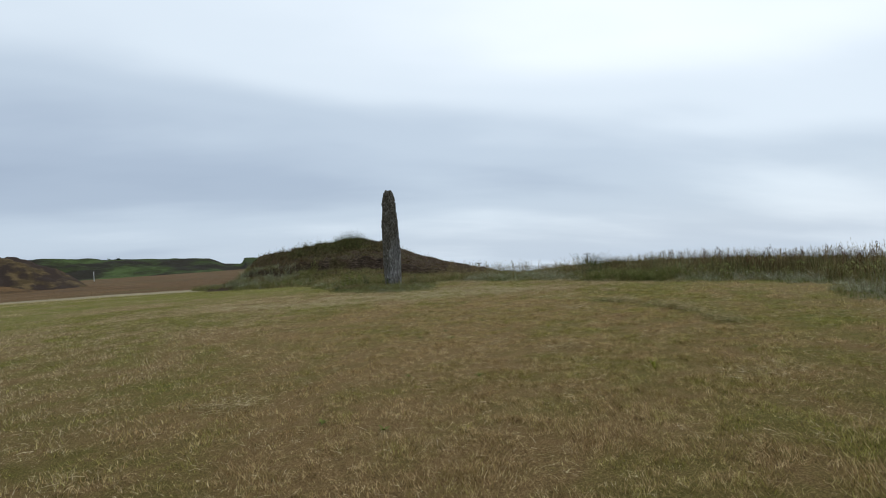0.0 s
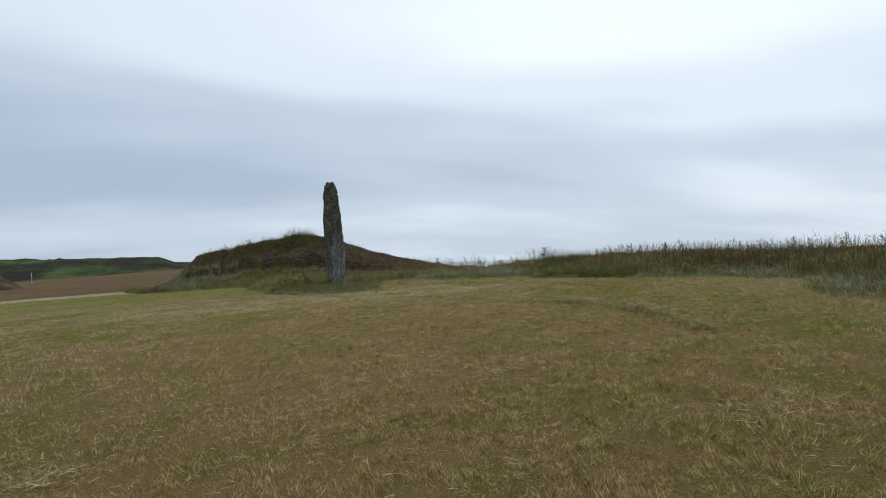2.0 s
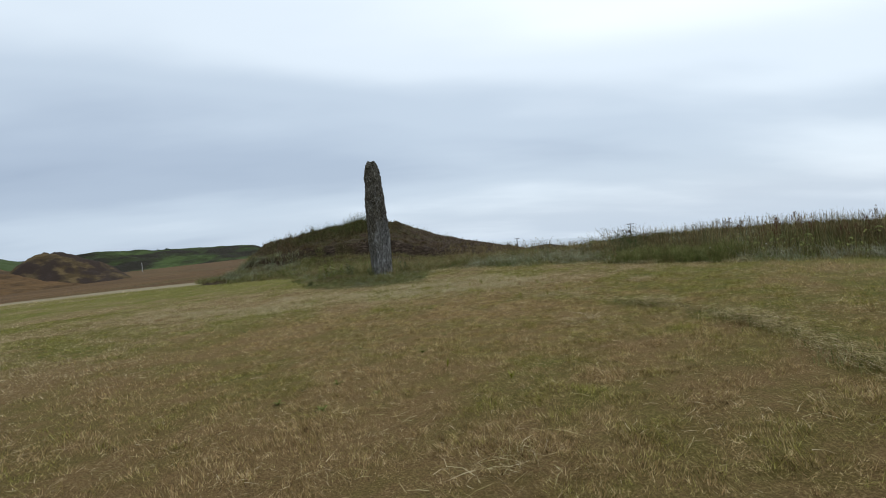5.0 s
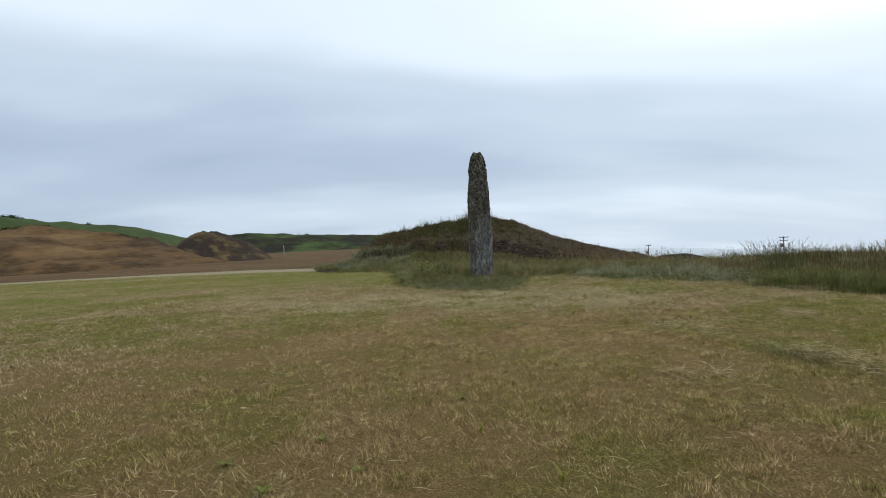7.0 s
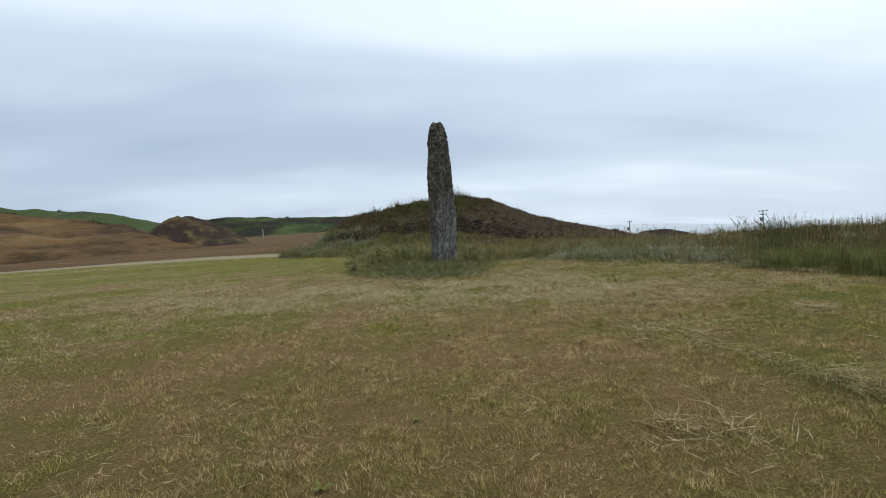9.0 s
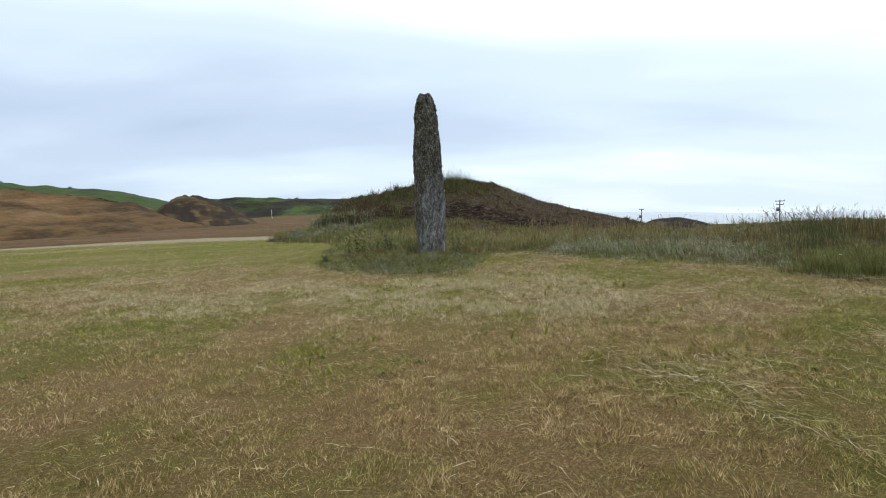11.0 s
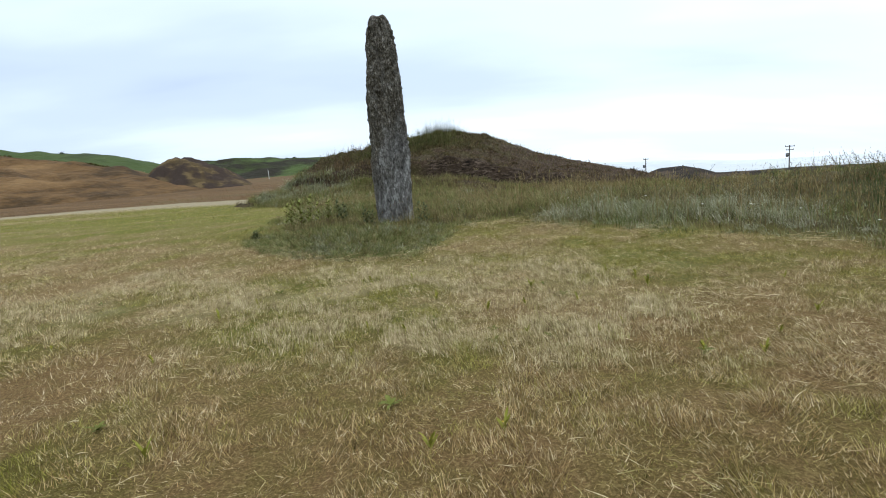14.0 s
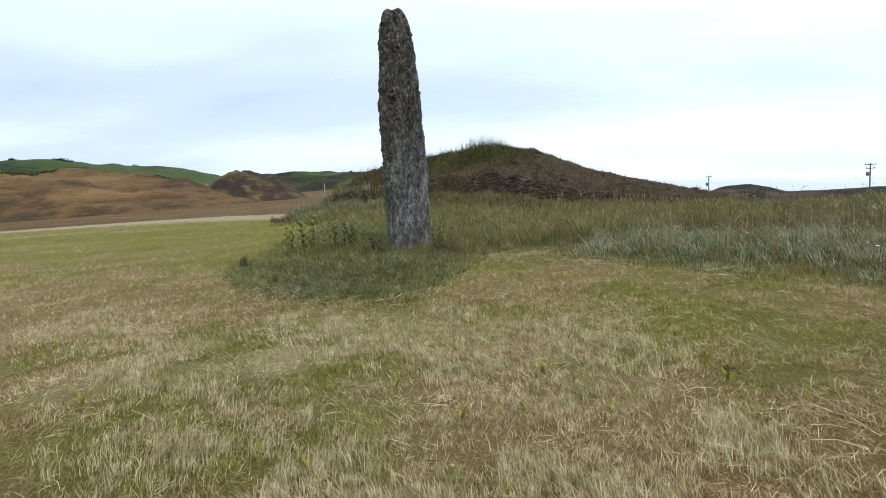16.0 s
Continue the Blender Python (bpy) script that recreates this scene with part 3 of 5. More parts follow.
hill("hill_far_left", "dark green crags and pasture on distant hills", M_CRAG, 420, 640, -4.5,
     [(-48, 2.0), (-42, 1.7), (-38, 1.5), (-34, 1.35), (-30, 1.4), (-27.2, 1.4), (-25.2, 1.25), (-22.2, 1.25), (-20.3, 1.1), (-18.5, 0.93), (-16.9, 0.75), (-15.6, 0.2), (-14.1, 0.06),
      (-13.82, 0.58), (-12.5, 0.56), (-10, 0.3), (-5, -1.2)], 5)
hill("hill_green", "green pasture hill with dark scrub on its ridge", M_GREEN, 280, 440, -4.0,
     [(-100, 3.0), (-75, 3.3), (-60, 3.6), (-54, 3.6), (-50, 3.55), (-46, 3.2), (-42, 2.75), (-39, 2.2), (-37, 1.7), (-34, 0.9), (-32, 0.0), (-30, -0.8)], 11, 0.5)
hill("hill_brown", "bracken-brown slope above the reed moor", M_BROWN, 150, 270, -3.4,
     [(-100, 2.6), (-75, 2.8), (-58, 2.9), (-53, 2.85), (-48, 2.65), (-45, 2.2), (-41, 1.6), (-38, 1.0), (-35.5, 0.3), (-32, -0.5), (-28.5, -1.3)], 17, 1.3)
hill("knoll", "dark rocky knoll covered with heather", M_KNOLL, 165, 225, -3.2,
     [(-39.2, -1.6), (-37.6, 0.1), (-36.3, 0.9), (-35.1, 1.5), (-34.2, 1.82), (-33.3, 1.86), (-32.5, 1.55), (-31.4, 1.2), (-30.4, 0.7), (-29.3, 0.1), (-28.2, -0.8), (-27.2, -1.6)], 23, 1.3, 0.2)
hill("hill_far_right", "dark low hills beyond the falling ground", M_FAR, 330, 470, -27.0,
     [(-8, -3.6), (0, -3.6), (6, -3.5), (9, -3.15), (9.7, -2.8), (10.7, -2.45), (12.7, -2.28), (14.4, -2.75), (15.6, -3.2), (17.4, -3.2), (20, -3.15), (21.7, -3.0), (26, -3.05), (29, -2.95),
      (34, -2.8), (50, -2.8), (75, -3.0)], 29, 0.55)


hill("headland", "headland across the sea, haze painted into its pale colour", M_HAZE, 2600, 3300, -120.0,
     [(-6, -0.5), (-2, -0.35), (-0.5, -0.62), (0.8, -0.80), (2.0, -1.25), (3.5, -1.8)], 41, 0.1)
# thin ridge added for the grey haze band, haze painted as its colour
hill("haze_ridge", "thin low ridge in haze colour on the sea's horizon", M_HAZE, 2900, 3400, -130.0,
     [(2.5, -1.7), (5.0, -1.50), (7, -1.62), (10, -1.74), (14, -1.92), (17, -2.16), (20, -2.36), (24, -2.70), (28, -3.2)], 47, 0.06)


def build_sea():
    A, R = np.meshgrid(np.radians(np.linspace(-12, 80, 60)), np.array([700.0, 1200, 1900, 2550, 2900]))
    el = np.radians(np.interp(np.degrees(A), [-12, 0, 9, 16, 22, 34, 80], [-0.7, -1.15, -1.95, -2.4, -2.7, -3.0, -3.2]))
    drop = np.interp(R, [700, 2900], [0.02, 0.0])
    tagged(sheet("sea", EYE_X + R * np.sin(A), EYE_Y + R * np.cos(A), EYE_Z + R * np.tan(el - drop), [M_SEA]), "sea beyond the falling ground, its glare painted pale", "sea", kind="structure")


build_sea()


# ---- the standing stone ----
STONE = Vector((0.475, 26.2, 0))
STONE_Z = [0.0, 0.35, 0.9, 1.6, 2.4, 3.2, 3.75, 4.02, 4.27, 4.42, 4.52, 4.58]
STONE_W = [0.86, 0.86, 0.87, 0.86, 0.82, 0.77, 0.70, 0.64, 0.56, 0.47, 0.34, 0.10]


def standing_stone():
    around, high = 170, 300
    th, hh = np.meshgrid(np.linspace(0, 2 * np.pi, around, endpoint=False), np.linspace(0, 1, high))
    zt = -0.1 + 4.645 * (1 - (1 - hh) ** 1.25)
    half = np.interp(zt, STONE_Z, STONE_W) / 2
    # a slab with rounded arrises: broad face half the width, ends two thirds of it
    c, s = np.cos(th), np.sin(th)
    p = 3.0
    r = 1 / (np.abs(c) ** p + np.abs(s) ** p) ** (1 / p)
    X, Y = r * c * half, r * s * half * 0.60
    a = radians(28)
    X, Y = X * np.cos(a) - Y * np.sin(a), X * np.sin(a) + Y * np.cos(a)
    nx, ny = np.cos(th + a), np.sin(th + a)
    d = np.empty(X.shape)
    rough = smooth(0.4, 2.0, zt)
    crown_calm = 1 - 0.6 * smooth(3.8, 4.4, zt)
    for i in range(high):
        for j in range(around):
            q = Vector((X[i, j] * 1.0, Y[i, j] * 1.0, zt[i, j]))
            v = 0.05 * noise.fractal(Vector((q.x * 1.6, q.y * 1.6, q.z * 0.9)), 1.0, 2.0, 3)
            w = noise.fractal(Vector((q.x * 11, q.y * 11, q.z * 6.5 + 9)), 0.8, 2.1, 5)
            cells = noise.voronoi(Vector((q.x * 17, q.y * 17, q.z * 10)))[0]
            ridge = (1.1 - 2.2 * cells[0]) * (0.15 + 1.3 * max(0.0, noise.noise(Vector((q.x * 4, q.y * 4, q.z * 2.2))) + 0.25))
            # a blunt arris down the front, off centre
            if s[i, j] < 0:
                v += 0.13 * max(0.0, 1 - abs(q.x + 0.05) / 0.32) - 0.03
            d[i, j] = 0.8 * v * crown_calm[i, j] - 0.012 + (0.010 + 0.021 * rough[i, j]) * w + (0.005 + 0.031 * rough[i, j]) * ridge
    fade = smooth(4.55, 4.3, zt)
    X, Y = X + nx * d * (0.2 + 0.8 * fade), Y + ny * d * (0.2 + 0.8 * fade)
    Z = zt - 0.022 * np.cos(X * 30) * smooth(4.0, 4.45, zt) + d * 0.25 * smooth(4.2, 4.5, zt)
    X = np.concatenate([X, X[:, :1]], 1)
    Y = np.concatenate([Y, Y[:, :1]], 1)
    Z = np.concatenate([Z, Z[:, :1]], 1)
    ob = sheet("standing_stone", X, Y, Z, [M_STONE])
    bm = bmesh.new()
    bm.from_mesh(ob.data)
    bmesh.ops.remove_doubles(bm, verts=bm.verts, dist=1e-5)
    bm.verts.ensure_lookup_table()
    rim = [e for e in bm.edges if e.is_boundary and e.verts[0].co.z > 4]
    bmesh.ops.contextual_create(bm, geom=rim)
    bm.to_mesh(ob.data)
    bm.free()
    ob.location = STONE
    tagged(ob, "tall weathered grey standing stone crusted with lichen", "standing stone")


standing_stone()


# ---- grass ----
rng = np.random.default_rng(7)
PATH_X, PATH_Y = [0, 2.6, 3.25, 4.1, 4.3], [0, 5.4, 8.6, 16.1, 22]


def mown_grass():
    n = 3300000
    x, y = rng.uniform(-13, 13, n), rng.uniform(1.8, 27, n)
    d = np.abs(x - np.interp(y, PATH_Y, PATH_X))
    keep = rng.uniform(0, 1, n) < np.clip(1.1 - d / 6.0, 0.16, 1) * (0.84 + 0.16 * smooth(13, 16, y) * smooth(21.5, 20, y))
    keep &= rng.uniform(0, 1, n) > 0.75 * np.exp(-(((x - 0.26) / 0.55) ** 2 + ((y - 17.3) / 0.42) ** 2))     # a worn spot
    keep &= (inside(x, y) < 0.1) & (rng.uniform(0, 1, n) < 1 - 0.9 * smooth(21, 27, y) * smooth(0, -4, x)) & (rng.uniform(0, 1, n) < 1 - 0.9 * smooth(8, 13, np.abs(x)))
    x, y, d = x[keep], y[keep], d[keep]
    x, y, d = x[:840000], y[:840000], d[:840000]
    g = green_at(x, y)
    pale = pale_at(x, y)
    tuft = fbm(x * 4, y * 4, 51, 2)
    length = (0.03 + 0.05 * rng.uniform(0, 1, len(x)) ** 2) * (0.5 + 1.0 * tuft)
    width = rng.uniform(0.0028, 0.0064, len(x)) * (1 + smooth(2, 9, d) * 1.6)
    lean = length * rng.uniform(0.55, 0.97, len(x))
    clump = lattice(x * 7, y * 7, 53)
    g = np.clip(g - 0.5 * pale + 0.7 * (clump - 0.5), 0, 1)
    length = length * (0.45 + 1.0 * lattice(x * 5, y * 5, 57))
    z = ground_z(x, y) - 0.004
    lean = np.minimum(lean, length * 0.97)
    turn = 6.28 * lattice(x * 3, y * 3, 59)
    # the sward grows paler towards the stone and over the far side
    pale_side = rng.uniform(0, 1, len(x)) < 0.85 * np.maximum(smooth(15, 19, y), smooth(-1, -5, x))
    g = np.where(pale_side, np.clip((g - 0.5) * 1.5 + 0.38, 0, 1), g)
    for name, m, material, label in (("mown_grass", ~pale_side, M_MOWN, "short mown grass, brown with green patches"), ("pale_mown_grass", pale_side, M_STRAW, "short mown grass, pale straw and green")):
        ob = blades(name, material, x[m], y[m], z[m], length[m], width[m], lean[m], g[m], rng, seg=1, wind=(turn[m], 1.5))
        tagged(ob, label, "grass", kind="stuff")


def far_field_grass():
    """Coarser leaning tufts that carry the sward on across the far field."""
    n = 330000
    x, y = rng.uniform(-34, 3, n), rng.uniform(12, 53, n)
    far = np.hypot(x - 2.3, y - 15)
    k = (inside(x, y) < -0.1) & (beyond(x, y) < -4.5) & (rng.uniform(0, 1, n) < np.clip(smooth(5, 11, far) * 9.0 / far, 0, 1))
    x, y, far = x[k], y[k], far[k]
    length = rng.uniform(0.035, 0.09, len(x)) * (0.5 + lattice(x * 2, y * 2, 221))
    g = np.clip(green_at(x, y) - 0.6 * pale_at(x, y) + rng.normal(0, 0.12, len(x)), 0, 1)
    ob = blades("field_grass", M_STRAW, x, y, ground_z(x, y) - 0.008, length, 0.0007 * far * rng.uniform(0.6, 1.5, len(x)), length * rng.uniform(0.6, 0.96, len(x)), g, rng, seg=1)
    tagged(ob, "short grass of the far field, green with straw streaks", "grass", kind="stuff")


def stalks(name, material, x, y, z, length, width, heading, tilt, green):
    """Cut stalks lying down: each a thin strip with one kink, almost level."""
    n = len(x)
    a2 = heading + rng.normal(0, 0.28, n)
    t2 = tilt - rng.uniform(0.0, 0.35, n)
    half = length / 2
    p0 = np.stack([x, y, z], -1)
    p1 = p0 + half[:, None] * np.stack([np.cos(heading) * np.cos(tilt), np.sin(heading) * np.cos(tilt), np.sin(tilt)], -1)
    p2 = p1 + half[:, None] * np.stack([np.cos(a2) * np.cos(t2), np.sin(a2) * np.cos(t2), np.sin(t2)], -1)
    roll = rng.uniform(-0.9, 0.9, n)
    sd = 0.5 * width[:, None] * np.stack([-np.sin(heading) * np.cos(roll), np.cos(heading) * np.cos(roll), np.sin(roll)], -1)
    co = np.stack([p0 - sd, p0 + sd, p1 - sd, p1 + sd, p2 - sd * 0.5, p2 + sd * 0.5], 1)
    me = bpy.data.meshes.new(name)
    me.vertices.add(n * 6)
    me.vertices.foreach_set("co", co.astype(np.float32).ravel())
    loops = np.array([0, 1, 3, 2, 2, 3, 5, 4])
    me.loops.add(n * 8)
    me.loops.foreach_set("vertex_index", (loops[None] + 6 * np.arange(n)[:, None]).astype(np.int32).ravel())
    me.polygons.add(n * 2)
    me.polygons.foreach_set("loop_start", np.arange(0, n * 8, 4, dtype=np.int32))
    me.materials.append(material)
    me.attributes.new("green", "FLOAT", "POINT").data.foreach_set("value", np.repeat(green, 6).astype(np.float32))
    me.update(calc_edges=True)
    return new(name, me)


def along(line, m, wide):
    """Points scattered along a line, with the line's heading at each."""
    p = np.array(line, float)
    seglen = np.hypot(*np.diff(p, axis=0).T)
    cum = np.concatenate([[0], np.cumsum(seglen)])
    d = rng.uniform(0, seglen.sum(), m)
    i = np.clip(np.searchsorted(cum, d) - 1, 0, len(seglen) - 1)
    f = ((d - cum[i]) / seglen[i])[:, None]
    q = p[i] * (1 - f) + p[i + 1] * f + rng.normal(0, wide, (m, 2))
    e = p[i + 1] - p[i]
    return q[:, 0], q[:, 1], np.arctan2(e[:, 1], e[:, 0]), d


SWATH = [(4.1, 16.3), (4.5, 15.6), (5.0, 14.8), (5.4, 13.9), (5.8, 12.8), (6.05, 11.6), (6.03, 10.2), (5.8, 8.8)]
RIM = [(2.15, 24.2), (2.4, 24.6), (3.0, 24.75), (3.6, 24.1), (4.3, 23.6), (5.2, 23.15), (6.1, 22.7), (6.8, 22.1), (7.4, 21.5), (8.0, 20.7), (8.8, 19.3), (9.9, 17.8)]


def loose_straw():
    """Cut stalks lying on the field: all over thinly, thick before the stone and along the mown edge."""
    rows = []

    def lay(x, y, a, heap, lo, hi):
        rows.append((x, y, a, rng.uniform(0, 1, len(x)) ** 1.5 * heap, rng.uniform(lo, hi, len(x))))

    n = 52000
    x, y = rng.uniform(-8, 10, n), rng.uniform(2, 24, n)
    k = (inside(x, y) < 0) & (rng.uniform(0, 1, n) < 0.15 + 0.85 * smooth(0.38, 0.62, fbm(x * 0.9, y * 0.9, 83, 3)))
    lay(x[k], y[k], rng.uniform(0, 6.28, k.sum()), 0.03, 0.04, 0.15)
    n = 9000
    x, y = rng.normal(1.4, 2.3, n), rng.normal(20.2, 1.1, n)
    k = (inside(x, y) < 0.1) & (rng.uniform(0, 1, n) < smooth(0.40, 0.60, fbm(x * 1.3, y * 1.3, 44, 3)))
    lay(x[k], y[k], rng.normal(2.3, 0.8, k.sum()), 0.035, 0.06, 0.2)
    x, y, a, d = along(RIM, 1700, 0.13)
    k = rng.uniform(0, 1, len(d)) < smooth(0.35, 0.65, lattice(d * 1.3, d * 0, 227))
    lay(x[k], y[k], a[k] + rng.normal(0, 0.3, k.sum()), 0.06, 0.15, 0.5)
    x, y, a, d = along([(-1.7, 23.5), (-0.5, 22.45), (0.5, 21.95), (1.7, 21.8), (2.0, 22.4)], 500, 0.12)
    lay(x, y, a + rng.normal(0, 0.4, len(x)), 0.05, 0.12, 0.4)
    # bleached heaps
    for cx, cy, m, wide in ((-1.66, 6.15, 200, 0.16), (4.3, 12.3, 220, 0.24), (4.1, 5.6, 160, 0.26), (6.84, 16.4, 260, 0.16), (2.6, 7.8, 160, 0.25), (4.9, 15.4, 420, 0.4), (5.2, 19.2, 200, 0.3)):
        lay(rng.normal(cx, wide, m), rng.normal(cy, wide * 0.7, m), rng.normal(2.2, 0.9, m), 0.05, 0.08, 0.28)
    x, y, a, h, length = (np.concatenate(v) for v in zip(*rows))
    n = len(x)
    ob = stalks("loose_straw", M_STRAW, x, y, ground_z(x, y) + 0.012 + h, length, rng.uniform(0.0022, 0.0046, n), a, rng.uniform(-0.05, 0.30, n), rng.uniform(0, 0.4, n))
    tagged(ob, "loose cut straw lying over the mown grass", "straw", kind="stuff")


def hay_swath():
    """A ragged row of raked hay, heaped in places, with uncut grass standing through it."""
    x, y, a, d = along(SWATH, 9000, 0.13)
    thick = smooth(0.34, 0.66, lattice(d * 1.1, d * 0, 231)) * 0.85 + 0.15
    k = rng.uniform(0, 1, len(d)) < thick
    x, y, a, thick = x[k], y[k], a[k], thick[k]
    n = len(x)
    ob = stalks("hay_swath", M_STRAW, x, y, ground_z(x, y) + 0.01 + rng.uniform(0, 1, n) * 0.13 * thick, rng.uniform(0.08, 0.32, n), rng.uniform(0.0022, 0.0046, n),
                a + rng.normal(0, 0.45, n), rng.uniform(-0.15, 0.40, n), rng.uniform(0, 0.75, n))
    tagged(ob, "ragged row of raked dry hay on the mown field", "hay", kind="stuff")
    x, y, a, d = along(SWATH, 4200, 0.18)
    thick = smooth(0.40, 0.66, lattice(d * 1.1 + 0.4, d * 0, 231))
    k = rng.uniform(0, 1, len(d)) < thick
    x, y, thick = x[k], y[k], thick[k]
    length = rng.uniform(0.05, 0.17, len(x))
    ob = blades("swath_grass", M_TUFT, x, y, ground_z(x, y) - 0.005, length, rng.uniform(0.004, 0.008, len(x)), length * rng.uniform(0.3, 0.9, len(x)), rng.uniform(0.3, 0.9, len(x)), rng, bend=0.6)
    tagged(ob, "uncut green-brown grass standing through the hay", "grass", kind="stuff")


def tall_height(x, y, s):
    """Standing height of the unmown grass."""
    h = 0.40 + 0.46 * fbm(x * 0.55, y * 0.55, 91, 3) - 0.02 * smooth(6, 10, x)
    h = h * (0.35 + 0.65 * smooth(-0.1, 1.3, s))
    near_tuft = np.exp(-(((x - 0.2) / 2.1) ** 2 + ((y - 22.9) / 1.7) ** 2)) + 0.7 * np.exp(-(((x + 1.7) / 0.9) ** 2 + ((y - 25.2) / 1.2) ** 2))
    return h * (1 - 0.62 * np.minimum(near_tuft, 1.2)) * (1 - 0.30 * np.exp(-(((x - 0.5) / 3.0) ** 2 + ((y - 26.5) / 2.5) ** 2))) * (1 - 0.4 * smooth(36, 39, y)) * (1 - 0.45 * np.exp(-(((x - 10.8) / 1.5) ** 2 + ((y - 10.6) / 1.0) ** 2))) * (1 - 0.35 * smooth(27, 33, y) * smooth(6, 1, x) * smooth(-7, -3, x)) * (1 - 0.40 * smooth(2.0, 5.0, s) * smooth(10.5, 8.5, x) * smooth(36, 30, y)) * (1 - 0.48 * np.exp(-(((x - 9.0) / 2.2) ** 2 + ((y - 21.5) / 3.6) ** 2))) * (1 - 0.28 * smooth(1.5, 3.0, s) * smooth(7, 9.5, x)) * (1 - 0.35 * np.exp(-(((x - 10.2) / 1.8) ** 2 + ((y - 25.3) / 2.2) ** 2)))


def tall_grass():
    """Tussocks: each a fan of blades from one foot, with its own height, lean and colour."""
    m = 60000
    x, y = rng.uniform(-17, 22, m), rng.uniform(6, 44, m)
    s = inside(x, y) + 0.7 * (fbm(x * 0.9, y * 0.9, 99, 2) - 0.5)
    keep = (s > -0.05) & (rng.uniform(0, 1, m) < np.clip(1.0 - s / 13, 0.12, 1)) & (rng.uniform(0, 1, m) < np.maximum(0.75 * smooth(44, 24, y) + 0.22, 0.8 * smooth(-4, -8, x)))
    keep &= (np.hypot((x - STONE.x) / 0.46, (y - STONE.y) / 0.40) > 1) & ((x > 2.6) | (y > 23.6 + 0.15 * x) | (rng.uniform(0, 1, m) < 0.15))
    x, y, s = x[keep][:8000], y[keep][:8000], s[keep][:8000]
    n = len(x)
    front = smooth(5.5, 2.8, s) * smooth(3.0, 4.4, x) * smooth(30, 26, y) * smooth(9.2, 8.0, x - 0.12 * (y - 20.5))
    tongue = np.exp(-(((x - 11.2) / 1.6) ** 2 + ((y - 10.7) / 1.1) ** 2))
    tuft = 1.0 * tongue + 0.1 * np.exp(-(((x + 0.1) / 1.9) ** 2 + ((y - 22.6) / 1.1) ** 2))
    verge = smooth(1.6, 0.5, s) * smooth(9.4, 10.2, x) * smooth(12.6, 13.6, y)
    silver = 0.75 * front + 1.1 * verge + tuft + 1.9 * (fbm(x * 0.8, y * 0.8, 101, 3) - 0.5) + rng.normal(0, 0.14, n) > 0.50
    green = np.clip(0.56 + 1.7 * (fbm(x * 0.6, y * 0.6, 111, 3) - 0.5) - 0.2 * smooth(26, 34, y) + 0.3 * tuft - 1.2 * tongue + rng.normal(0, 0.28, n), 0, 1)
    h = tall_height(x, y, s) * (0.45 + 0.9 * rng.uniform(0, 1, n) ** 1.8) * (0.42 + 1.15 * fbm(x * 1.5, y * 1.5, 107, 2))
    z = np.where(y > 36.5, np.maximum(ground_z(x, y), mound_z(x, y)), ground_z(x, y)) - 0.02
    wind = 2.9 + 3.2 * (fbm(x * 0.8, y * 0.8, 103, 2) - 0.5)
    push = rng.uniform(0.1, 0.95, n)
    per = 16

    def rep(v):
        return np.repeat(v, per)

    N = n * per
    a = rng.uniform(0, 2 * np.pi, N)
    fan = rng.uniform(0.1, 0.95, N)
    vx, vy = np.cos(a) * fan + rep(np.cos(wind) * push), np.sin(a) * fan + rep(np.sin(wind) * push)
    length = rep(h) * rng.uniform(0.5, 1.2, N)
    lean = length * np.clip(np.hypot(vx, vy), 0.03, 0.95)
    width = rng.uniform(0.004, 0.009, N) * (1 + rep(smooth(26, 40, y)) * 1.6)
    bx, by = rep(x) + np.cos(a) * 0.13 * rng.uniform(0, 1, N), rep(y) + np.sin(a) * 0.13 * rng.uniform(0, 1, N)
    dark = ~silver & (0.9 * smooth(1.2, 3.2, s) * smooth(4, 6, x) * smooth(34, 28, y) + 1.6 * (fbm(x * 0.7, y * 0.7, 105, 3) - 0.5) + rng.normal(0, 0.12, n) > 0.55)
    for name, mask, material, label in (("tall_grass", rep(~silver & ~dark), M_TALL, "tall unmown grass, olive green and brown"), ("dark_grass", rep(dark), M_RUSH, "dark brown-green grass behind the silvery fringe"), ("silver_grass", rep(silver), M_FOG, "pale silvery grass, bent over by wind")):
        ob = blades(name, material, bx[mask], by[mask], rep(z)[mask], length[mask], width[mask], lean[mask], rep(green)[mask], rng, bend=1.0 if material is M_FOG else 0.88,
                    seg=3, wind=(np.arctan2(vy, vx)[mask], 0.02))
        tagged(ob, label, "grass", kind="stuff")


